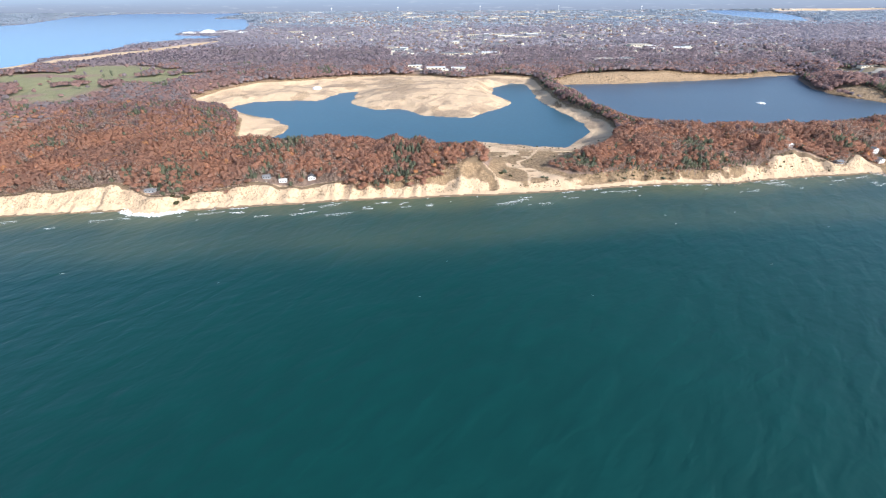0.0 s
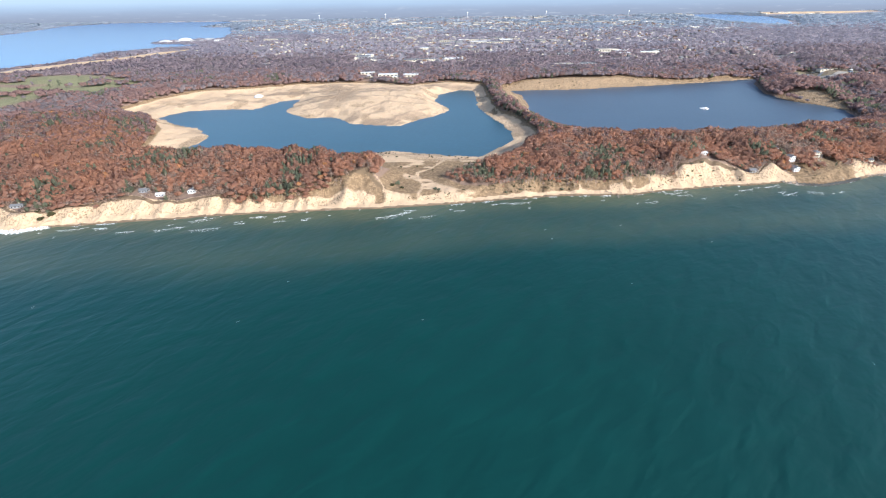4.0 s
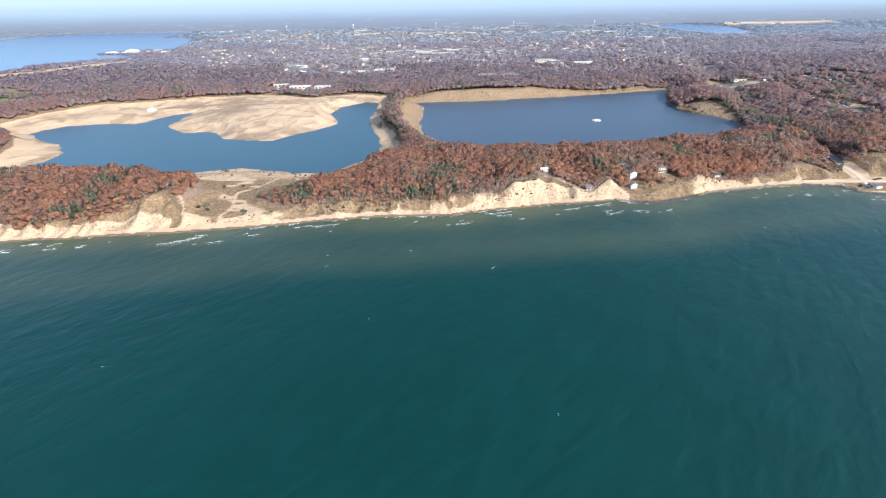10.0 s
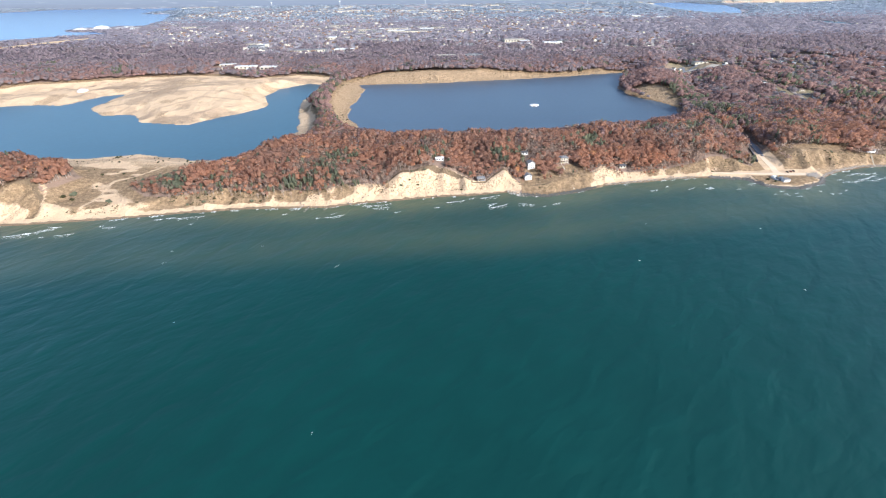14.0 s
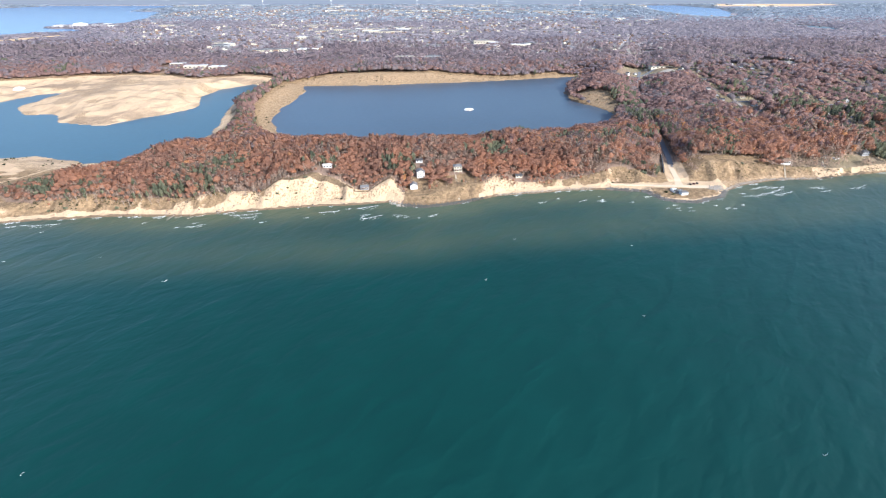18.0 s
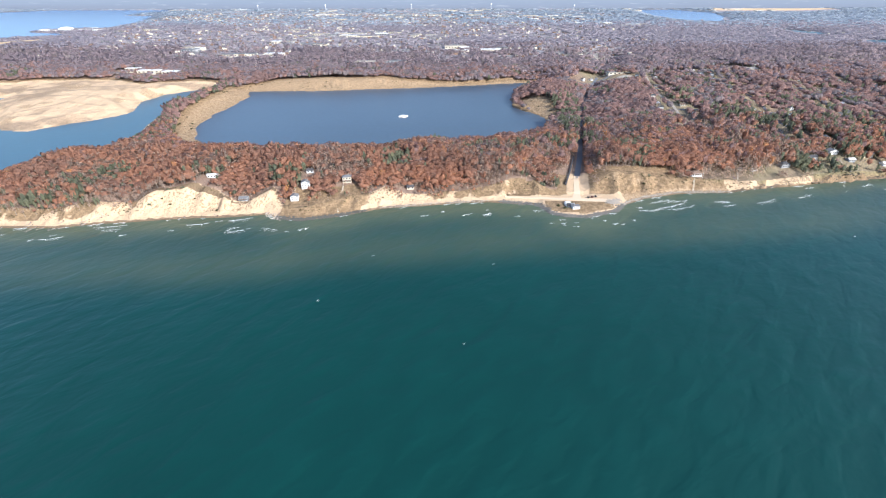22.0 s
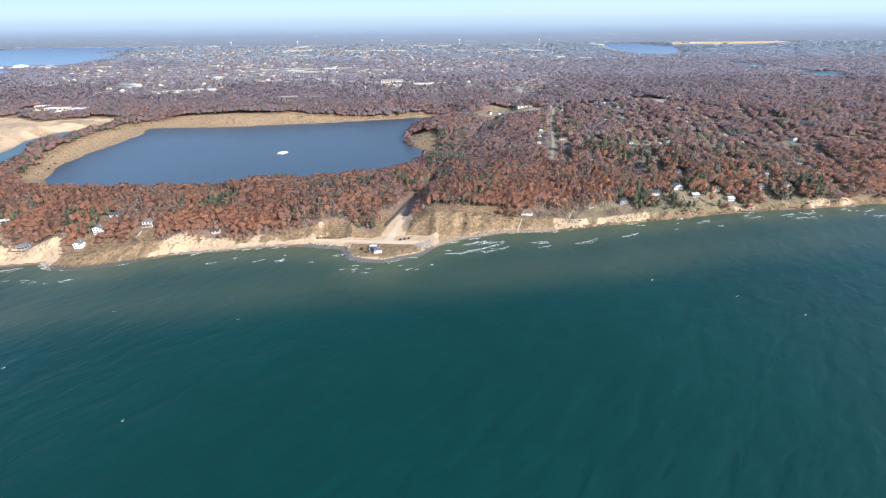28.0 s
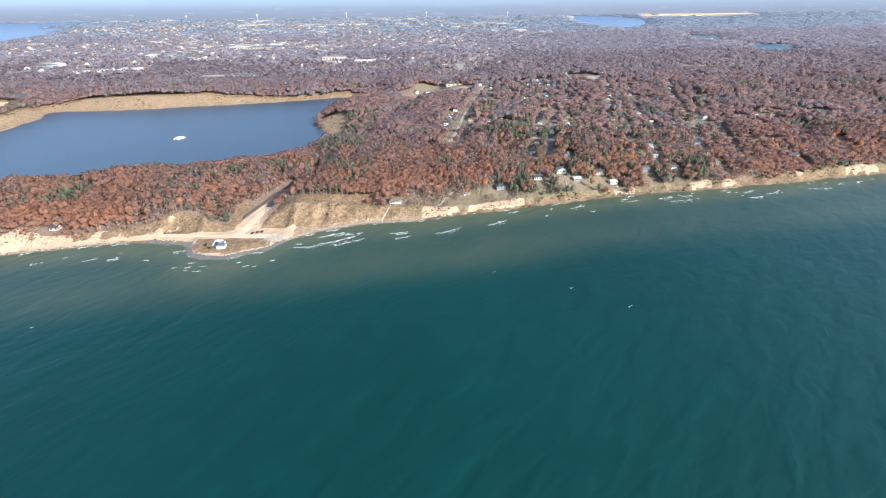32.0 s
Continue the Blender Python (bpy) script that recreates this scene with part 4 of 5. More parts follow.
def plant(name, kinds, level, x, y, z, wide, tall, tone, mat, stems, seed):
    """One object of many crowns (and, close by, their trunks)."""
    r = np.random.RandomState(seed)
    verts, faces, tones, outward, n = [], [], [], [], 0
    models = [crown(kinds, level, 10 * seed + k) for k in range(5)]
    pick = r.randint(0, len(models), len(x))
    for k, (v, f) in enumerate(models):
        m = np.nonzero(pick == k)[0]
        a = r.rand(len(m)) * 6.283
        ca, sa = np.cos(a)[:, None], np.sin(a)[:, None]
        top = v[:, 2].max()
        px = (v[:, 0] * ca - v[:, 1] * sa) * wide[m][:, None] + U * x[m][:, None]
        py = (v[:, 0] * sa + v[:, 1] * ca) * wide[m][:, None] + U * y[m][:, None]
        foot = 0.34 if level < 2 and kinds != "pine" else 0.1 if level < 2 else 0.0
        pz = (foot + (1 - foot) * v[:, 2] / top) * tall[m][:, None] + U * z[m][:, None]
        verts.append(np.stack([px, py, pz], -1).reshape(-1, 3))
        # normals are bent outward and up, so a crown is lit as one round mass
        way = v - (0, 0, 0.35 * top) + np.repeat(r.randn(len(v) // 3 + 1, 3), 3, 0)[:len(v)] * (0.32 if level == 0 else 0.14)
        outward.append(np.stack([way[:, 0] * ca - way[:, 1] * sa, way[:, 0] * sa + way[:, 1] * ca, np.repeat(way[None, :, 2] + 0.50, len(m), 0)], -1).reshape(-1, 3))
        faces.append((f[None] + (n + np.arange(len(m)) * len(v))[:, None, None]).reshape(-1, 3))
        tones.append(np.repeat(tone[m], len(v)))
        n += len(m) * len(v)
    me = mesh_np(name, np.concatenate(verts), np.concatenate(faces), mat, {"tone": np.concatenate(tones)}, flat=False)
    outward = np.concatenate(outward)
    outward /= np.linalg.norm(outward, axis=1, keepdims=True) + 1e-9
    me.normals_split_custom_set_from_vertices(outward)
    ob = new(name, me)
    if stems:
        v, f = stem(1.0, 0.016, seed, 3 if kinds == "bare" else 0)
        px = v[:, 0] * tall[:, None] + U * x[:, None]
        py = v[:, 1] * tall[:, None] + U * y[:, None]
        pz = v[:, 2] * tall[:, None] * 0.78 + U * z[:, None]
        tr = new("trunks", mesh_np("trunks", np.stack([px, py, pz], -1).reshape(-1, 3), (f[None] + (np.arange(len(x)) * len(v))[:, None, None]).reshape(-1, 3), BARK))
        tr.parent = ob
        tagged(tr, "pale grey trunks", kind="stuff")
    return ob


WOODS = [("oak", "oak_woodland", OAK, "dense rust-brown oak woods in late autumn leaf"), ("bare", "bare_woodland", BARE, "leafless grey-brown trees with pale trunks on the dunes"),
         ("pine", "pine_woodland", PINE, "dark green pines scattered through the oak woods")]
FRONT = []


def grow(level, step, box, seed, size, mats, beyond=None):
    x, y = scatter(step, *box, seed)
    r = np.random.RandomState(seed + 1)
    keep = r.rand(len(x)) < wooded(x, y)
    x, y = x[keep], y[keep]
    z = height(x, y)
    keep = z > 0.6
    x, y, z = x[keep], y[keep], z[keep]
    kind = species(x, y, r)
    wide = size[0] * (0.75 + 0.6 * r.rand(len(x)))
    tall = size[1] * (0.84 + 0.30 * r.rand(len(x))) * (0.70 + 0.48 * smooth(waves(x, y, 58, 107, 2), 0.25, 0.72)) * (0.76 + 0.42 * smooth(waves(x, y, 21, 111, 1), 0.2, 0.75))
    back = y - shore_y(x, False) - brow_gap(x)
    tall = tall * np.where(level == 0, 0.55 + 0.45 * smooth(back, 0, 22), 1)
    tall = tall * (1 + 0.38 * np.exp(-(((x + 38) / 42) ** 2 + ((y - 478) / 45) ** 2)))
    tone = np.clip(0.10 + 0.62 * waves(x, y, 38, 109, 2) + 0.2 * (r.rand(len(x)) - 0.35), 0, 1)
    tone = np.where(r.rand(len(x)) < 0.012, 1.0, tone)
    if level == 0:
        front = (back < 12) & (x > 135) & (x < 770)
        ids = np.nonzero(front)[0]
        ids = ids[np.argsort(back[ids])][:290]
        FRONT.extend((x[i], y[i], z[i], wide[i], tall[i], kind[i]) for i in ids)
        rest = np.ones(len(x), bool)
        rest[ids] = False
        x, y, z, kind, wide, tall, tone = (a[rest] for a in (x, y, z, kind, wide, tall, tone))
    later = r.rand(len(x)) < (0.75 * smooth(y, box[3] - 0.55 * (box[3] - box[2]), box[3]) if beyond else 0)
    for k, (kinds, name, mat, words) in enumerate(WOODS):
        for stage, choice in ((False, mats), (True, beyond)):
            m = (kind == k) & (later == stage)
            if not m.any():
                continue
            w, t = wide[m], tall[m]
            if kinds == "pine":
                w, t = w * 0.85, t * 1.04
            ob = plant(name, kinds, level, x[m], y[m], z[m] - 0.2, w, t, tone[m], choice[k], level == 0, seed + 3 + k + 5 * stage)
            tagged(ob, words, "woodland", kind="stuff")


# each belt farther off takes colours with more haze painted in
NEAR, MIDDLE, BEYOND, DISTANT, FARTHEST = (OAK, BARE, PINE), (HAZED_OAK, HAZED_BARE, PINE), (HAZED_BEYOND, HAZED_BEYOND, HAZED_BARE), (HAZED_DISTANT,) * 3, (HAZED_FARTHEST,) * 3
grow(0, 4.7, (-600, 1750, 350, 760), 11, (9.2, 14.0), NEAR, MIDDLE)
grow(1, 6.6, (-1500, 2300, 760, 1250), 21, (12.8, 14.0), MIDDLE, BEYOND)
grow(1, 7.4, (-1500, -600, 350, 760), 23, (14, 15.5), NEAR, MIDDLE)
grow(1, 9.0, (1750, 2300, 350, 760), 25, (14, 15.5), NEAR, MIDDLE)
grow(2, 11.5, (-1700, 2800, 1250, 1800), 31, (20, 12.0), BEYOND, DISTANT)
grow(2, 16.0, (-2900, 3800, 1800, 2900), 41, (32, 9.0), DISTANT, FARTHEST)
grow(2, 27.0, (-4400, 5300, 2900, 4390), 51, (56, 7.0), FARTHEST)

# ---- the trees at the brow of the bluffs, one by one ----
TREE_WORDS = {0: "rust-brown oak with a ragged crown at the bluff's edge", 1: "leafless grey tree with pale limbs at the bluff's edge",
              2: "dark green pine standing at the bluff's edge"}
TREE_MODELS = {}
for k, (kinds, name, mat, words) in enumerate(WOODS):
    for j in range(4):
        v, f = crown(kinds, 0, 900 + 10 * k + j)
        if kinds != "pine":
            v, f = join(crown(kinds, 0, 900 + 10 * k + j), (lambda s: (s[0] + (0, 0, 0.5), s[1]))(sprays(26, 950 + j, 0.10)))
        v = v * (1, 1, 1 / v[:, 2].max())
        foot = 0.46 if kinds != "pine" else 0.3
        v[:, 2] = foot + (1 - foot) * v[:, 2]
        v[:, :2] *= 0.46
        tone = np.full(len(v), 0.2 + 0.2 * j)
        leaves = mesh_np("crown", v, f, mat, {"tone": tone})
        sv, sf = stem(0.85, 0.02, 70 + j, 6)
        TREE_MODELS[k, j] = leaves, mesh_np("trunk", sv, sf, BARK)
for i, (x, y, z, wide, tall, k) in enumerate(FRONT):
    leaves, wood = TREE_MODELS[int(k), i % 4]
    ob = thing("tree", TREE_WORDS[int(k)], "tree", "trees at the bluff's edge")
    ob.matrix_world = Matrix.Translation((U * x, U * y, U * z - 0.2)) @ Matrix.Rotation(i * 2.4, 4, "Z") @ Matrix.Diagonal((tall * 1.05, tall * 1.05, tall * (1.12 if k == 2 else 1), 1))
    for nm, me in (("trunk", wood), ("crown", leaves)):
        new(nm, me).parent = ob


# ---- foam, stones and scrub along the shore ----
def coast_way(x):
    return math.atan2(float(shore_y(x + 6, False) - shore_y(x - 6, False)), 12.0)


def breakers(count, x0, x1, near, far_, long_, seed):
    """Small breaking waves: a ragged bright crest and the torn lace of foam it leaves behind."""
    r = random.Random(seed)
    v, f = [], []
    for _ in range(count):
        x = r.uniform(x0, x1)
        y = float(shore_y(x)) - near - (far_ - near) * r.random() ** 1.3
        a = coast_way(x) + r.gauss(0.10, 0.07)
        ln = long_ * (0.2 + 2.3 * r.random() ** 3)
        strips, at, drift = [], -ln / 2, 0.0
        while at < ln / 2:
            piece, drift = r.uniform(0.6, 3.0), drift + r.gauss(0, 0.35)
            strips.append((at + piece / 2, drift, piece * 1.3, r.uniform(0.05, 0.30) * (1 - 0.9 * abs(at) / ln)))
            at += piece * r.choice((0.8, 0.9, 1.0, 1.7))
        for k in range(int(1 + ln * 0.8)):
            strips.append((r.uniform(-0.45, 0.45) * ln, -r.random() ** 1.4 * min(4.5, 0.6 + 0.25 * ln), r.uniform(0.3, 1.6), r.uniform(0.02, 0.08)))
        for sx, sy, l2, wd in strips:
            m = max(4, int(l2 / 0.6))
            n = len(v)
            for j in range(m):
                u = j / (m - 1) * 2 - 1
                w2 = wd * (1 - u * u) ** 0.5 * r.uniform(0.05, 1.5) + 0.015
                bend = 0.02 * (sx + u * l2 / 2) ** 2 / max(ln, 1) * 4 + r.gauss(0, 0.12)
                for s, z in ((-1, 0.03), (0, 0.20), (1, 0.03)):
                    px, py = sx + u * l2 / 2, sy + bend + s * w2
                    v.append((x + px * math.cos(a) - py * math.sin(a), y + px * math.sin(a) + py * math.cos(a), z))
            for j in range(m - 1):
                for s in (0, 1):
                    b = n + 3 * j + s
                    f.append((b, b + 3, b + 4, b + 1))
    return np.array(v), np.array(f)


for count, x0, x1, near, far_, ln, seed in ((135, -480, 1500, 7, 30, 11.0, 3), (30, -500, 1500, 60, 400, 0.35, 5), (70, -480, 1500, 0.2, 1.5, 7.0, 9)):
    v, f = breakers(count, x0, x1, near, far_, ln, seed)
    ob = new("foam", mesh_np("foam", v * (U, U, 1), f, FOAM, flat=False))
    tagged(ob, "white foam of small waves breaking over the shoals", "foam", kind="stuff")


def stones(line, count, spread, size, seed, lift=0.3, mat=STONE, words="piled grey armour stones along the water's edge"):
    """A bank of tumbled angular stones along a line."""
    r = np.random.RandomState(seed)
    p = np.array(line, float)
    seg = np.hypot(*np.diff(p, axis=0).T)
    at = np.sort(r.rand(count)) * seg.sum()
    run = np.r_[0, np.cumsum(seg)]
    x, y = np.interp(at, run, p[:, 0]), np.interp(at, run, p[:, 1])
    x, y = x + r.randn(count) * spread, y + r.randn(count) * spread
    z = np.maximum(height(x, y), -0.2) + lift * r.rand(count)
    bv, bf = blob(0, seed, 0.7, 0.5)
    s = size * (0.5 + r.rand(count))
    a = r.rand(count) * 6.28
    px = (bv[:, 0] * np.cos(a)[:, None] - bv[:, 1] * np.sin(a)[:, None]) * s[:, None] + U * x[:, None]
    py = (bv[:, 0] * np.sin(a)[:, None] + bv[:, 1] * np.cos(a)[:, None]) * s[:, None] + U * y[:, None]
    pz = bv[:, 2] * s[:, None] + U * z[:, None]
    ob = new("riprap", mesh_np("riprap", np.stack([px, py, pz], -1).reshape(-1, 3), (bf[None] + (np.arange(count) * len(bv))[:, None, None]).reshape(-1, 3), mat))
    return tagged(ob, words, "stones", kind="stuff")


PALE_STONE = plain("pale_stone", (0.50, 0.43, 0.35), 0.9, vary=0.4, scale=0.6)
DARK_STONE = plain("wet_stone", (0.13, 0.12, 0.10), 0.6, vary=0.4, scale=0.6)
stones([(740, 504), (778, 498), (787, 480), (800, 475), (820, 474), (849, 486), (862, 501)], 1300, 1.5, 1.45, 61)
stones([(776, 498), (785, 480), (798, 474), (818, 473)], 600, 0.9, 1.2, 62, 0.1, DARK_STONE, "dark wet armour stones at the foot of the point")
stones([(846, 500), (858, 505)], 320, 2.4, 1.5, 63, 0.6, PALE_STONE, "heap of pale limestone blocks at the end of the lot")
stones([(862, 502), (886, 517), (925, 530), (985, 533)], 800, 1.0, 1.0, 64, 0.3, PALE_STONE, "low bank of pale stones along the beach")
stones([(985, 534), (1053, 552), (1107, 564), (1170, 577), (1229, 586), (1302, 595), (1402, 609)], 1300, 1.0, 1.0, 65, 0.3, DARK_STONE)
stones([(526, 465), (551, 461), (583, 470), (606, 480)], 900, 1.3, 1.6, 66, 0.2, DARK_STONE, "dark stones at the foot of the grassy slope")
stones([(622, 488), (690, 501), (728, 506)], 500, 1.2, 0.9, 67, 0.3, PALE_STONE, "scattered pale stones along the beach")
stones([(-322, 374), (-309, 367), (-284, 364), (-258, 374)], 520, 1.5, 1.5, 70, 0.5, WHITE, "pale broken concrete and stones heaped along the beach")
stones([(514, 472), (530, 462)], 60, 1.6, 1.6, 68, 0.3, PALE_STONE, "broken pale concrete blocks in the shallows")

stones([(602, 826), (607, 823), (612, 827), (607, 830), (602, 826)], 160, 2.2, 2.0, 69, 0.4, WHITE, "pale bare stones heaped on the islet")

# scrub on the slopes, and debris slumped down the sand
def scrub(name, count, box, size, seed, keep, mat, words, flat_=0.75):
    r = np.random.RandomState(seed)
    x = box[0] + (box[1] - box[0]) * r.rand(count)
    back = -3 + 34 * r.rand(count)
    y = shore_y(x, False) + beach_wide(x) + back
    ok = keep(x, back, r)
    x, y = x[ok], y[ok]
    z = height(x, y)
    s = size * (0.4 + 1.1 * r.rand(len(x)) ** 2)
    tone = r.rand(len(x)) * 0.7
    ob = plant(name, "oak", 1, x, y, z - 0.2 * s, s, s * flat_, tone, mat, False, seed)
    return tagged(ob, words, "scrub", kind="stuff")


def slope_part(x, back):
    return back / (brow_z(x) / steep(x))


scrub("scrub", 2600, (60, 390), 1.7, 71, lambda x, b, r: (slope_part(x, b) > 0.1) & (slope_part(x, b) < 1.3) & (waves(x, b, 14, 3, 2) > 0.5), SHRUB,
      "low brown scrub and beach grass on the dune slope", 0.6)
scrub("scrub", 2600, (525, 1000), 1.6, 72, lambda x, b, r: (slope_part(x, b) > 0.1) & (slope_part(x, b) < 1.3) & ((x < 780) | (x > 845)) & (waves(x, b, 14, 5, 2) > 0.5), SHRUB,
      "brown scrub on the grassy bluff", 0.6)
scrub("scrub", 1100, (-480, 60), 1.5, 73, lambda x, b, r: (slope_part(x, b) > 0.15) & (slope_part(x, b) < 1.2) & (waves(x, b, 18, 7, 2) > 0.56), SHRUB,
      "tufts of brown scrub on the bare sand bluff", 0.6)
scrub("scrub", 420, (392, 524), 1.5, 74, lambda x, b, r: (slope_part(x, b) > 0.05) & (slope_part(x, b) < 1.1) & (waves(x, b, 12, 9, 2) > 0.52), SHRUB,
      "clods of turf slid down the bare sand bluff", 0.45)
scrub("scrub", 1500, (985, 1500), 2.6, 75, lambda x, b, r: (slope_part(x, b) < 1.6) & (waves(x, b, 16, 11, 2) > 0.5), SHRUB, "brown scrub along the low bluff", 0.6)


def bank_scrub(count, box, size, seed):
    """Bushes dotted over the open banks of the quarry lakes."""
    r = np.random.RandomState(seed)
    x, y = box[0] + (box[1] - box[0]) * r.rand(count), box[2] + (box[3] - box[2]) * r.rand(count)
    ok = (np.minimum(inside_by(LAKE_BANK, x, y), np.minimum(inside_by(SMALL_BANK, x, y), inside_by(BLOWOUT, x, y))) < 4) & (inside_by(NORTH_LAKE, x, y) > 9) & (inside_by(SOUTH_LAKE, x, y) > 7)
    ok &= (waves(x, y, 30, 15, 2) > 0.46) & (y > 470)
    x, y = x[ok], y[ok]
    s = size * (0.5 + r.rand(len(x)) ** 2)
    ob = plant("scrub", "oak", 1, x, y, height(x, y) - 0.1, s, s * 0.8, r.rand(len(x)) * 0.6, SHRUB, False, seed)
    tagged(ob, "dark bushes dotted over the tan banks of the lakes", "scrub", kind="stuff")


bank_scrub(4500, (-120, 880, 470, 1130), 3.2, 76)


def shrub(x, y, size, mat, words, seed):
    ob = thing("shrub", words, "shrub", "shrubs on the dunes")
    v, f = join(blob(1, seed, 0.8, 0.5), sprays(40, seed, 0.12, 0.9))
    v = v.copy()
    v[:, 2] -= v[:, 2].min()
    for k in range(3):
        a = k * 2.1 + seed
        off_ = np.array([math.cos(a), math.sin(a), 0]) * (0.32 * size)
        crown_ = new("crown", mesh_np("crown", v * size * (0.9 - 0.15 * k) + off_, f, mat, {"tone": np.full(len(v), 0.3 + 0.1 * k)}))
        crown_.parent = ob
    part("stem", Mould().tube((0, 0, -0.8), (0, 0, size * 0.4), 0.12, 0.06), BARK, ob)
    ob.matrix_world = spot(x, y, seed * 40, -0.15 * size)
    return ob


for i, (x, y, s, green) in enumerate(((118, 446, 4.5, 1), (122, 443, 3.5, 1), (196, 444, 3.0, 1), (212, 446, 3.6, 1), (222, 448, 2.6, 0), (205, 450, 2.6, 0), (258, 449, 3.8, 1),
                                      (266, 450, 2.6, 0), (70, 452, 5.0, 0), (76, 458, 6.0, 1), (82, 448, 4.0, 0), (-270, 384, 6.0, 0), (-262, 388, 7.0, 0), (-275, 390, 5.0, 0),
                                      (404, 472, 3.0, 1), (412, 480, 2.6, 0), (421, 476, 2.4, 0), (415, 489, 3.0, 1), (428, 492, 3.4, 1), (440, 486, 2.2, 0), (466, 474, 2.6, 0),
                                      (786, 530, 6.0, 1), (790, 538, 5.0, 0), (748, 515, 2.6, 0), (902, 548, 3.0, 1), (893, 536, 2.4, 0), (795, 492, 3.5, 0), (800, 487, 2.6, 0))):
    shrub(x, y, s, PINE if green else SHRUB, "dark evergreen shrub on the sandy slope" if green else "rounded brown shrub on the sandy slope", 3 + i)


def fallen_tree(x, y, length, turn, seed):
    """A dead tree slid down the bluff, its limbs still on it."""
    r = random.Random(seed)
    ob = thing("fallen_tree", "dead grey tree fallen across the beach", "tree", "fallen trees at the bluff's foot")
    part("trunk", Mould().tube((0, 0, 0.2), (length, 0, 0.5), 0.32, 0.10), BARK, ob)
    part("root_plate", Mould().tube((-0.5, 0, 0.2), (0.1, 0, 0.2), 1.1, 0.5, 7), BROWN, ob)
    for k in range(6):
        s = length * (0.4 + 0.1 * k)
        part("limb", Mould().tube((s, 0, 0.4), (s + r.uniform(1, 2.5), r.choice((-1, 1)) * r.uniform(1.2, 3), r.uniform(0.3, 2.0)), 0.12, 0.03, 4), BARK, ob)
    ob.matrix_world = pose(x * U, y * U, max(height_at(x, y), 0) * U + 0.1, 0, 0, turn)


for i in range(14):
    x = rng.uniform(305, 372)
    fallen_tree(x, float(shore_y(x)) + rng.uniform(-3, 9), rng.uniform(6, 11), rng.uniform(200, 340), i)
for x in (440, 470, 12, -60, -230, 700, 1005):
    fallen_tree(x, float(shore_y(x)) + rng.uniform(2, 6), rng.uniform(4, 8), rng.uniform(150, 390), int(x))


# ---- the road down to the point, its lot and the pump house ----
def ribbon(name, line, width, mat, lift, words, step=4.0, kind="structure"):
    """A paved strip laid over the land, with thickness."""
    p = np.array(line, float)
    seg = np.hypot(*np.diff(p, axis=0).T)
    run = np.r_[0, np.cumsum(seg)]
    at = np.arange(0, run[-1] + 0.01, step)
    x, y = np.interp(at, run, p[:, 0]), np.interp(at, run, p[:, 1])
    w = np.interp(at, run, width) if isinstance(width, (list, tuple)) else np.full(len(at), width)
    tx, ty = np.gradient(x), np.gradient(y)
    n = np.hypot(tx, ty)
    nx, ny = -ty / n * w / 2 / U, tx / n * w / 2 / U
    z = np.max([height(x + nx * k, y + ny * k) for k in (-1, 0, 1)], axis=0) * U + lift
    v, f = [], []
    for i in range(len(at)):
        for k, dz in ((-1, 0), (1, 0), (1, -1.2), (-1, -1.2)):
            v.append(((x[i] + nx[i] * k) * U, (y[i] + ny[i] * k) * U, z[i] + dz))
    for i in range(len(at) - 1):
        a, b = 4 * i, 4 * i + 4
        f += [(a + 1, a, b, b + 1), (a + 2, a + 1, b + 1, b + 2), (a, a + 3, b + 3, b)]
    me = mesh_np(name, v, f, mat)
    return tagged(new(name, me), words, "road", kind=kind)


ribbon("road", ROAD[1:5] + [ROAD[5], ROAD[6]], 7.5, ASPHALT, 0.25, "grey asphalt road climbing inland between wooded dunes")
ribbon("pavement", [(817, 508), (820, 520), (825, 545), (830, 566)], [11, 8, 6.5, 6.5], GRAVEL, 0.2, "pale sandy apron at the end of the road")
ribbon("gravel_lot", [(745, 512), (790, 509), (818, 507), (845, 505), (856, 506)], [4, 5, 8, 9, 7], GRAVEL, 0.25, "sandy gravel track along the head of the beach")
for i, line in enumerate(STREETS):
    ribbon("road", line, 5.5, CONCRETE if i == 0 else ASPHALT, 0.3, "quiet asphalt street through the wooded suburb", 8.0)
ribbon("driveway", [(1000, 1085), (1035, 1075), (1075, 1105)], 22, CONCRETE, 0.3, "pale parking yard beside the school", 8.0)


def guard_rail(line):
    ob = thing("guard_rail", "dark steel guard rail along the road's edge", "fence")
    for (ax, ay), (bx, by) in zip(line, line[1:]):
        n = max(1, int(math.hypot(bx - ax, by - ay) / 4))
        for i in range(n):
            pts = []
            for k in (i / n, (i + 1) / n):
                x, y = ax + (bx - ax) * k, ay + (by - ay) * k
                pts.append(over(x, y, 0.4))
            part("rail", Mould().tube(pts[0] + Vector((0, 0, 0.7)), pts[1] + Vector((0, 0, 0.7)), 0.16, 0.16, 4), ROOF_DARK, ob)
            part("post", Mould().tube(pts[0] - Vector((0, 0, 0.6)), pts[0] + Vector((0, 0, 0.75)), 0.1, 0.1, 4), BROWN, ob)
    return ob


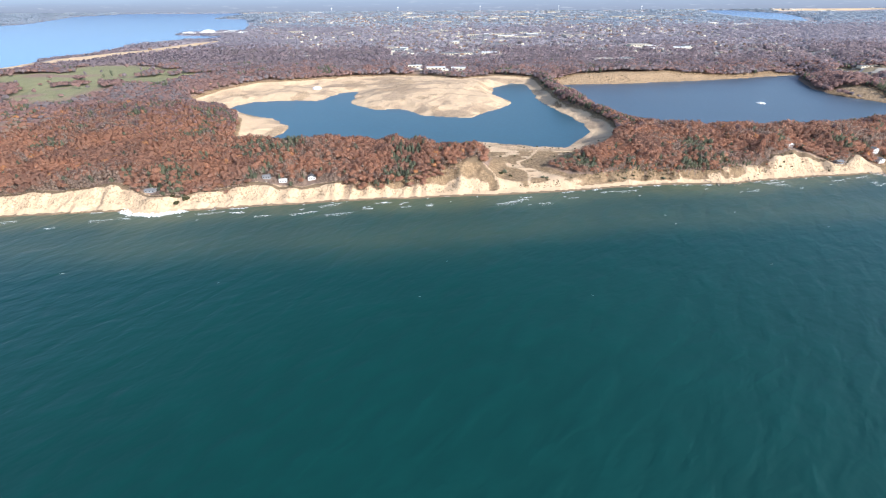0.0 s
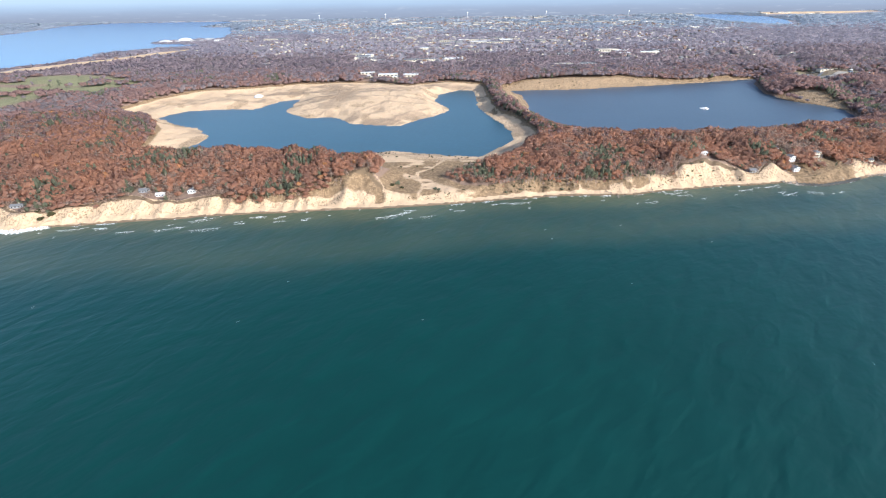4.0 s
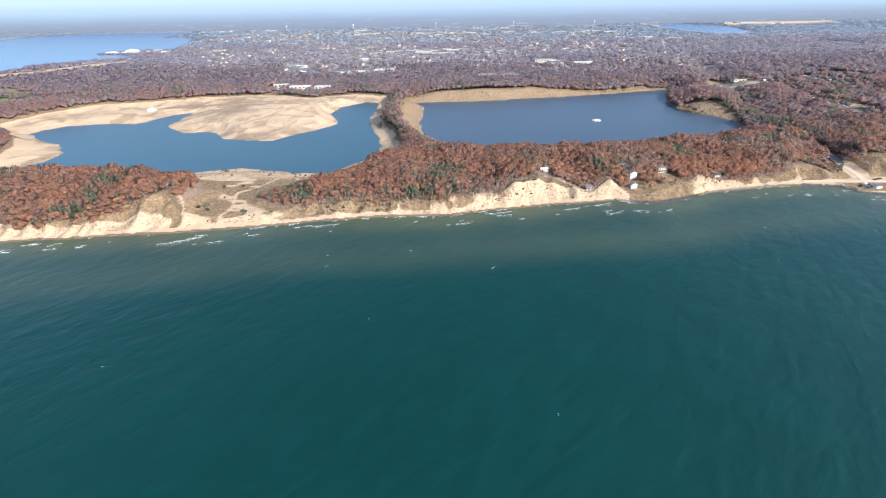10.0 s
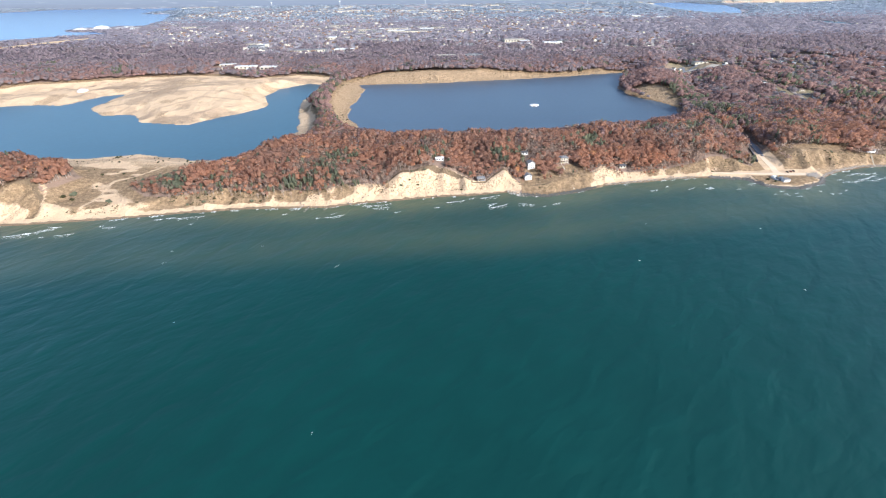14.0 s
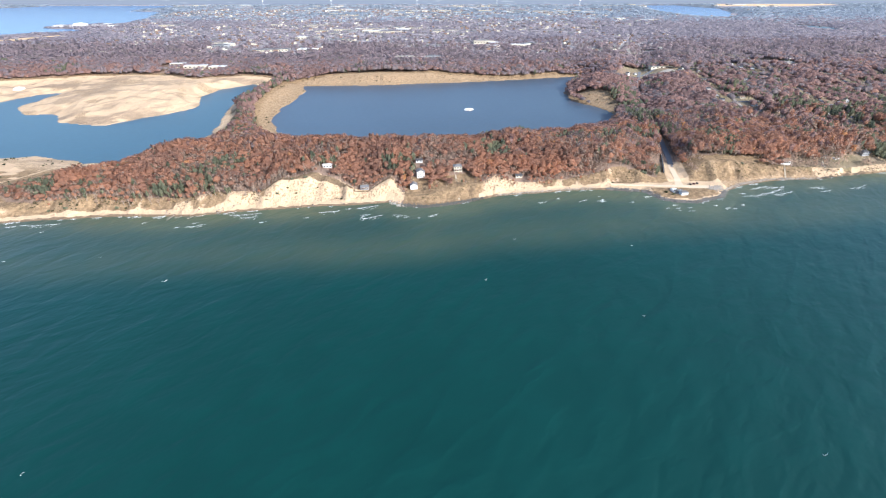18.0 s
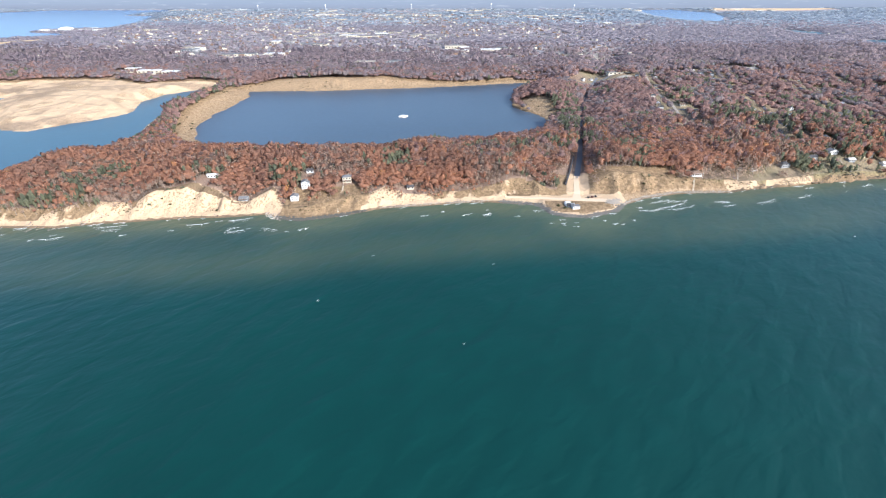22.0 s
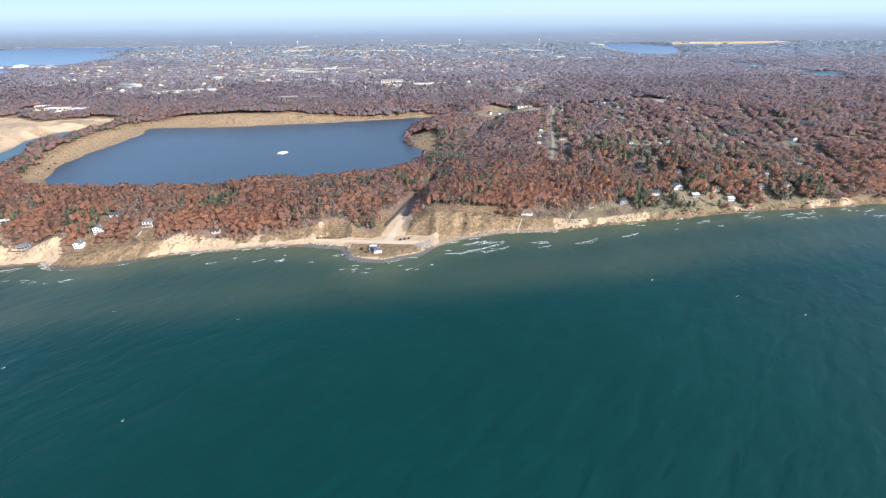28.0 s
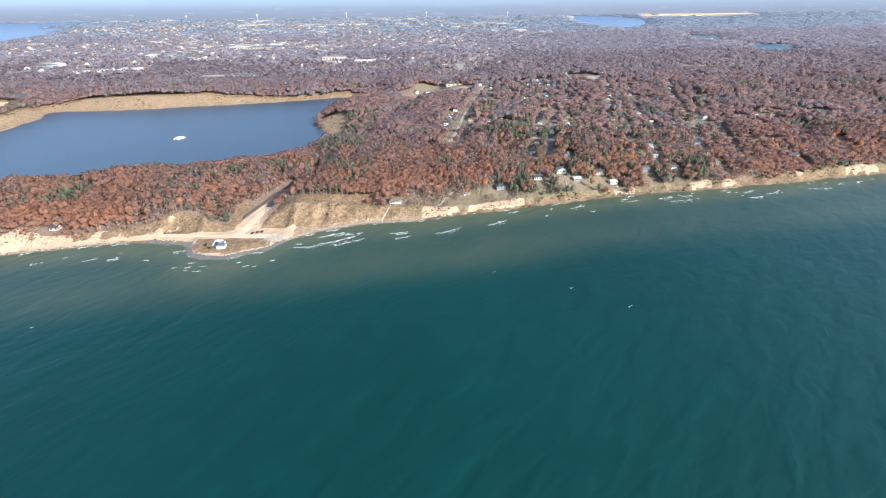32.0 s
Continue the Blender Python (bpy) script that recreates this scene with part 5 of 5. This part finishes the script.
def retaining_wall(line, h):
    ob = thing("retaining_wall", "concrete wall, dark with painted shade, holding the dune beside the road", "wall")
    for (ax, ay), (bx, by) in zip(line, line[1:]):
        n = max(1, int(math.hypot(bx - ax, by - ay) / 6))
        for i in range(n):
            a, b = (over(ax + (bx - ax) * k / n, ay + (by - ay) * k / n) for k in (i, i + 1))
            za, zb, a.z, b.z = a.z, b.z, 0, 0
            s = (b - a).normalized().cross(Vector((0, 0, 1))) * 0.9
            v = [a - s + Vector((0, 0, za - 1)), b - s + Vector((0, 0, zb - 1)), b + s + Vector((0, 0, zb - 1)), a + s + Vector((0, 0, za - 1)),
                 a - s + Vector((0, 0, za + h)), b - s + Vector((0, 0, zb + h)), b + s + Vector((0, 0, zb + h)), a + s + Vector((0, 0, za + h))]
            # the wall's shaded side is put into this dark colour
            part("panel", Mould().add(v, [(3, 2, 1, 0), (4, 5, 6, 7), (0, 1, 5, 4), (1, 2, 6, 5), (2, 3, 7, 6), (3, 0, 4, 7)]), ROOF_DARK, ob)


retaining_wall(RETAINED, 2.4)
guard_rail([(826, 572), (840, 616), (860, 690)])
guard_rail([(836, 566), (851, 618)])


def pump_house():
    ob = thing("pump_house", "small white pump house, flat grey roof, walled yard", "building")
    part("wall", Mould().box(-4.2, -3.2, -1.5, 4.2, 2.4, 3.0), WHITE, ob)
    part("roof", Mould().box(-4.4, -3.4, 3.0, 4.4, 2.6, 3.3), ROOF_GREY, ob)
    for x in (-2.6, 2.6):
        part("window", Mould().box(x - 0.5, -3.28, 1.2, x + 0.6, -3.18, 2.3), GLASS, ob)
    part("door", Mould().box(4.15, -0.6, 0, 4.28, 0.5, 2.1), BROWN, ob)
    yard = part("yard_wall", Mould().box(-10.2, 2.4, -1.2, -9.9, 13, 2.0).box(0.9, 2.4, -1.2, 1.2, 10, 2.0).box(-10.2, 12.7, -1.2, -2.0, 13, 2.0), WHITE, ob)
    part("floor", Mould().box(-9.9, 2.4, -1.2, 0.9, 12.7, 0.12), ASPHALT, ob)
    part("tank", Mould().tube((-6.8, 6.5, 0), (-6.8, 6.5, 2.4), 2.0, 2.0, 14), ROOF_DARK, ob, "dark steel tank")
    part("tank", Mould().tube((-2.4, 7.0, 0), (-2.4, 7.0, 2.0), 1.4, 1.4, 14), METAL, ob, "bare steel tank")
    part("shed", Mould().box(-9.0, 9.6, 0, -5.0, 12.4, 2.8), WHITE, ob)
    part("chimney", Mould().tube((-0.4, 4.2, 0), (-0.4, 4.2, 4.6), 0.25, 0.25, 10), METAL, ob, "steel vent pipe")
    ob.matrix_world = spot(811, 488, 6, 0.5)


pump_house()
for i, (x, y) in enumerate(((806, 493), (808, 496), (805, 497), (809, 499), (803, 489))):
    shrub(x, y, 2.4, PINE, "dark green clipped shrub beside the pump house", 60 + i)


def car(x, y, turn, paint, words):
    ob = thing("car", words, "car", "cars parked on the lot")
    m = Mould()
    prof = [(-2.2, 0.35), (2.2, 0.35), (2.25, 0.8), (1.3, 0.95), (0.8, 1.42), (-1.3, 1.45), (-1.9, 1.0), (-2.25, 0.9)]
    n = len(prof)
    m.add([(px, s * (0.9 if pz < 1.2 else 0.72), pz) for s in (-1, 1) for px, pz in prof],
          [tuple(range(n)), tuple(range(2 * n - 1, n - 1, -1))] + [(i, n + i, n + (i + 1) % n, (i + 1) % n) for i in range(n)])
    part("body", m, paint, ob)
    part("windscreen", Mould().add([(1.28, -0.74, 0.99), (1.28, 0.74, 0.99), (0.84, 0.66, 1.40), (0.84, -0.66, 1.40)], [(0, 1, 2, 3)]), GLASS, ob)
    for sx in (-1.35, 1.35):
        for sy in (-0.85, 0.85):
            w = part("wheel", Mould().tube((sx, sy - 0.1, 0.33), (sx, sy + 0.1, 0.33), 0.33, 0.33, 12), RUBBER, ob)
            part("rim", Mould().tube((sx, sy - 0.12, 0.33), (sx, sy + 0.12, 0.33), 0.18, 0.18, 8), METAL, w)
    for sy in (-0.6, 0.6):
        part("headlight", Mould().box(2.2, sy - 0.2, 0.62, 2.27, sy + 0.2, 0.78), WHITE, ob)
    ob.matrix_world = spot(x, y, turn, 0.5)


CAR_DARK = plain("dark_paint", (0.03, 0.03, 0.035), 0.25)
CAR_RED = plain("maroon_paint", (0.14, 0.03, 0.03), 0.25)
CAR_SILVER = plain("silver_paint", (0.45, 0.46, 0.48), 0.3, 0.5)
car(829, 511, 82, CAR_DARK, "dark car parked at the head of the lot")
car(833, 512, 84, CAR_RED, "maroon car parked at the head of the lot")
car(837, 513, 80, CAR_DARK, "dark car parked at the head of the lot")
car(829, 556, 75, CAR_SILVER, "silver car standing at the foot of the road")


def fence(line, words):
    ob = thing("fence", words, "fence")
    for (ax, ay), (bx, by) in zip(line, line[1:]):
        n = max(1, int(math.hypot(bx - ax, by - ay) / 3))
        for i in range(n):
            x, y = ax + (bx - ax) * i / n, ay + (by - ay) * i / n
            x2, y2 = ax + (bx - ax) * (i + 1) / n, ay + (by - ay) * (i + 1) / n
            part("post", Mould().tube(over(x, y, -0.3), over(x, y, 1.4), 0.07, 0.07, 4), BROWN, ob)
            part("rail", Mould().tube(over(x, y, 1.2), over(x2, y2, 1.2), 0.05, 0.05, 4), BROWN, ob)


fence([(823, 479), (826, 500)], "low timber fence across the grass of the point")


# the beach houses' small structures
def pool(x, y, turn):
    ob = thing("swimming_pool", "small covered pool with a white coping on the lawn", "pool")
    for a in (((-4, -2.8), (4, -2)), ((-4, 2), (4, 2.8)), ((-4, -2), (-3.2, 2)), ((3.2, -2), (4, 2))):
        part("coping", Mould().box(a[0][0], a[0][1], -1.0, a[1][0], a[1][1], 0.7), WHITE, ob)
    # the cover's dark colour also stands for shade within the coping
    part("cover", Mould().box(-3.2, -2, -0.6, 3.2, 2, 0.25), ROOF_DARK, ob, "pool cover, dark with the shade inside the coping")
    ob.matrix_world = spot(x, y, turn, 0.3)


pool(1029, 576, 20)


def gazebo(x, y):
    ob = thing("gazebo", "pale timber lookout with a round deck above stairs", "gazebo")
    part("deck", Mould().tube((0, 0, 1.6), (0, 0, 1.9), 3.2, 3.2, 12), CREAM, ob)
    part("roof", Mould().tube((0, 0, 4.4), (0, 0, 5.9), 2.6, 0.1, 8), ROOF_GREY, ob)
    for k in range(8):
        a = k * math.tau / 8
        part("post", Mould().tube((2.5 * math.cos(a), 2.5 * math.sin(a), -1.5), (2.5 * math.cos(a), 2.5 * math.sin(a), 4.5), 0.1, 0.1, 5), WHITE, ob)
        b = (k + 1) * math.tau / 8
        part("rail", Mould().tube((3.1 * math.cos(a), 3.1 * math.sin(a), 2.8), (3.1 * math.cos(b), 3.1 * math.sin(b), 2.8), 0.06, 0.06, 4), WHITE, ob)
    ob.matrix_world = spot(x, y, 10)


gazebo(1012, 573)


def beach_stairs(ax, ay, bx, by):
    ob = thing("beach_stairs", "weathered timber stairs down the bluff to the beach", "stairs", "stairs down the bluff")
    n = max(6, int(math.hypot(bx - ax, by - ay) * U / 0.9))
    a, b = over(ax, ay, 0.5), over(bx, by, 0.4)
    b.z = max(b.z, 0.4)
    side = (b - a).cross(Vector((0, 0, 1))).normalized() * 0.7
    q = math.degrees(math.atan2((b - a).y, (b - a).x))
    for s in (-1, 1):
        part("stringer", Mould().tube(a + side * s, b + side * s, 0.12, 0.12, 4), CREAM, ob)
        part("rail", Mould().tube(a + side * s + Vector((0, 0, 1)), b + side * s + Vector((0, 0, 1)), 0.06, 0.06, 4), CREAM, ob)
    for i in range(n):
        p = a.lerp(b, (i + 0.5) / n)
        t = part("tread", Mould().box(-0.4, -0.7, -0.04, 0.4, 0.7, 0.04), CREAM, ob)
        t.matrix_local = pose(p.x, p.y, p.z, 0, 0, q)


for line in ((1008, 569, 997, 546), (952, 551, 944, 532), (580, 515, 583, 474), (1196, 594, 1190, 581), (1140, 600, 1136, 570), (-188, 420, -184, 388)):
    beach_stairs(*line)


# ---- the town beyond the lakes ----
def warehouse(x, y, w, d, h, turn, wall, roof, words, group="flat-roofed buildings of the town"):
    ob = thing("warehouse", words, "building", group)
    part("wall", Mould().box(-w / 2, -d / 2, -3, w / 2, d / 2, h), wall, ob)
    part("roof", Mould().box(-w / 2 - 0.3, -d / 2 - 0.3, h, w / 2 + 0.3, d / 2 + 0.3, h + 0.5), roof, ob)
    for i in range(int(w / 12)):
        x0 = -w / 2 + 4 + i * 12
        part("window", Mould().box(x0, -d / 2 - 0.08, h * 0.3, x0 + 5, -d / 2 + 0.02, h * 0.75), GLASS, ob)
    part("roof_unit", Mould().box(w * 0.1, -1.5, h + 0.5, w * 0.1 + 4, 1.5, h + 2.2), METAL, ob)
    ob.matrix_world = spot(x, y, turn, 0.2)


for x, y, w, d, h in WORKS:
    warehouse(x, y, w, d, h, rng.uniform(-4, 10), CREAM, ROOF_PALE, "pale works building with a pale flat roof by the quarry", "works beside the quarry")
r2 = random.Random(31)
CENTRES = [(-86, 2240, 90, 6), (240, 2046, 110, 8), (300, 2170, 90, 6), (150, 1760, 80, 5), (195, 2010, 90, 5), (520, 2040, 60, 3), (690, 1665, 40, 2), (800, 1580, 60, 4), (530, 1320, 60, 3),
           (92, 1480, 60, 3), (-150, 1615, 60, 3), (1246, 3238, 200, 8), (1537, 2600, 130, 7), (70, 2991, 160, 6), (167, 3500, 180, 7), (517, 3372, 220, 9), (-544, 3918, 200, 7),
           (674, 4080, 260, 8), (1176, 3287, 140, 6), (-1350, 4150, 200, 9), (2050, 4150, 160, 5), (2900, 4000, 250, 5), (1340, 1210, 60, 2), (-700, 2300, 120, 5)]
warehouse(1046, 1128, 42, 16, 5, 8, CREAM, ROOF_GREY, "low cream school building with a grey flat roof")
for cx, cy, spread, n in CENTRES:
    for _ in range(n):
        k = 1 + cy / 4000
        warehouse(cx + r2.gauss(0, spread), min(cy + r2.gauss(0, spread * 0.5), 4300), r2.uniform(24, 62) * k, r2.uniform(18, 36) * k, r2.uniform(5, 9), r2.uniform(-8, 12),
                  r2.choice((CREAM, CREAM, GREY)), r2.choice((ROOF_PALE, ROOF_GREY, ROOF_GREY, CONCRETE)), "pale flat-roofed building among the trees of the town")


def town_houses():
    """Small gabled houses, too many and too far to pick apart."""
    r = np.random.RandomState(77)
    x, y = scatter(24, -1500, 2700, 1270, 3600, 78)
    mask = smooth(waves(x, y, 260, 95, 2), 0.36, 0.46) * (1 - smooth(x - 0.25 * y, 700, 1100)) * smooth(x + 0.6 * y, 200, 500)
    ok = (r.rand(len(x)) < 0.03 + 0.27 * mask) & (inside_by(HARBOUR_LAKE, x, y) > 60) & (inside_by(LONG_LAKE, x, y) > 40)
    x, y = x[ok], y[ok]
    z = height(x, y)
    for name, mat, share in (("town_houses", ROOF_GREY, 0), ("town_houses", ROOF_BROWN, 1), ("town_houses", CREAM, 2)):
        m = (np.arange(len(x)) % 5 // 2) == share
        m = m if share < 2 else (np.arange(len(x)) % 5) == 4
        n = m.sum()
        a = r.rand(n) * 0.3 + r.randint(0, 2, n) * 1.57
        w, d, h = 5 + 3 * r.rand(n), 3.5 + 1.5 * r.rand(n), 3 + 2.5 * r.rand(n)
        shape = np.array([(-1, -1, 0), (1, -1, 0), (1, 1, 0), (-1, 1, 0), (-1, -1, 1), (1, -1, 1), (1, 1, 1), (-1, 1, 1), (-1, 0, 1.6), (1, 0, 1.6)])
        tri = np.array([(0, 1, 5), (0, 5, 4), (1, 2, 6), (1, 6, 5), (2, 3, 7), (2, 7, 6), (3, 0, 4), (3, 4, 7), (4, 5, 9), (4, 9, 8), (6, 7, 8), (6, 8, 9), (5, 6, 9), (7, 4, 8)])
        sx, sy = shape[:, 0] * w[:, None], shape[:, 1] * d[:, None]
        px = sx * np.cos(a)[:, None] - sy * np.sin(a)[:, None] + U * x[m][:, None]
        py = sx * np.sin(a)[:, None] + sy * np.cos(a)[:, None] + U * y[m][:, None]
        pz = shape[:, 2] * h[:, None] + U * z[m][:, None]
        ob = new(name, mesh_np(name, np.stack([px, py, pz], -1).reshape(-1, 3), (tri[None] + (np.arange(n) * 10)[:, None, None]).reshape(-1, 3), mat))
        tagged(ob, "small pale houses scattered through the town's trees", "houses", kind="stuff")


town_houses()


def pile(x, y, rad, h, mat, words):
    v, f = blob(2, int(abs(x)), 1.0, 0.12)
    v = v * (2 * rad, 2 * rad, 2 * h)
    ob = new("stockpile", mesh_np("stockpile", v, f, mat, flat=False))
    tagged(ob, words, "stockpile", "stockpiles on the wharf")
    ob.matrix_world = spot(x, y)


SALT = plain("white_stockpile", (0.78, 0.76, 0.72), 0.9, vary=0.15, scale=0.05)
pile(-1190, 2350, 42, 16, SALT, "white conical stockpile on the harbour wharf")
pile(-1280, 2335, 40, 8, SALT, "low pale stockpile on the harbour wharf")
pile(-1100, 2330, 30, 7, CONCRETE, "grey gravel stockpile on the harbour wharf")
pile(-275, 955, 12, 6, SALT, "pale sand cone heaped in the quarry")
for x, y, w, d in ((-1225, 2300, 80, 12), (-1120, 2290, 60, 14), (-1060, 2300, 60, 25), (-990, 2290, 50, 20), (-1090, 2400, 50, 14)):
    warehouse(x, y, w, d, 7, 8, WHITE, ROOF_PALE, "long white shed on the harbour wharf", "sheds on the wharf")


def water_tower(x, y, h):
    ob = thing("water_tower", "white water tower rising above the distant town", "water tower", "water towers")
    part("tank", Mould().tube((0, 0, h), (0, 0, h + 7), 6, 7.5, 14).tube((0, 0, h + 7), (0, 0, h + 11), 7.5, 2, 14), WHITE, ob)
    part("shaft", Mould().tube((0, 0, -2), (0, 0, h), 1.8, 1.4, 10), WHITE, ob)
    ob.matrix_world = spot(x, y)


for x, y, h in ((985, 4250, 42), (1650, 4100, 40), (-420, 4200, 40), (300, 4300, 40), (-1000, 4200, 36)):
    water_tower(x, y, h)


def mast(x, y, h):
    ob = thing("radio_mast", "slender steel lattice mast above the woods", "mast")
    for k in range(3):
        a = k * math.tau / 3
        part("leg", Mould().tube((1.2 * math.cos(a), 1.2 * math.sin(a), -2), (0.3 * math.cos(a), 0.3 * math.sin(a), h), 0.2, 0.1, 4), METAL, ob)
    for i in range(10):
        z = h * i / 10
        part("brace", Mould().tube((1.2 - 0.09 * i, 0, z), (-0.6 + 0.05 * i, 0.9 - 0.06 * i, z + h / 10), 0.07, 0.07, 3), METAL, ob)
    ob.matrix_world = spot(x, y)


mast(90, 1420, 48)


# ---- the far distance: a glowing backdrop, its haze and sky painted, behind everything ----
def make_backdrop():
    n = Nodes("painted_haze", 1.0, spec=0.0)
    z = n.tree.nodes.new("ShaderNodeSeparateXYZ")
    n.put(z.inputs[0], n.where)
    # below the skyline: far woods, fields and towns in thin streaks under painted haze; above it a bright painted sky
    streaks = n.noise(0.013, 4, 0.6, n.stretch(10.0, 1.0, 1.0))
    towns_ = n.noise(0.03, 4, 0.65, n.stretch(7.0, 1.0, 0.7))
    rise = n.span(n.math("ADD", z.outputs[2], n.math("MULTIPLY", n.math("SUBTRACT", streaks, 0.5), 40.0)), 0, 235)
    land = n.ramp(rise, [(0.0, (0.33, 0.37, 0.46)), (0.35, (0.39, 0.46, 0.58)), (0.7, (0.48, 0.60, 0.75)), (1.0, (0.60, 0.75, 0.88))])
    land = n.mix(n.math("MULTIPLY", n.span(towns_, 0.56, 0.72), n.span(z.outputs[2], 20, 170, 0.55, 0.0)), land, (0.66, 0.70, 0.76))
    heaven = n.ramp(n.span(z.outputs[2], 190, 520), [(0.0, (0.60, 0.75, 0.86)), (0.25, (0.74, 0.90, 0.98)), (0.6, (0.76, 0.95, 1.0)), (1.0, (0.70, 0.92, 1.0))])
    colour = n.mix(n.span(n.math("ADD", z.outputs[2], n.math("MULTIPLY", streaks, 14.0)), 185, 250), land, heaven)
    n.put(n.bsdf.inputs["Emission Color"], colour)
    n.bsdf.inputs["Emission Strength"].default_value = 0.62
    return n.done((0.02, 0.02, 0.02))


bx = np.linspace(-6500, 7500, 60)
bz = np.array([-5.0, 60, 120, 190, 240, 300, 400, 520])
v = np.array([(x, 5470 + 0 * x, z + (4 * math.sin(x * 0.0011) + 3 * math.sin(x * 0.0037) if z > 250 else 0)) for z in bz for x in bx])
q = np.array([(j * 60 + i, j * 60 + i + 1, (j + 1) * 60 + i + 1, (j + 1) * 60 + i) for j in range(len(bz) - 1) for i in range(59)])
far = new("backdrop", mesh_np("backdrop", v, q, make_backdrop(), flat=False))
tagged(far, "glowing backdrop painted as hazy blue land and bright sky", "distance", kind="structure")
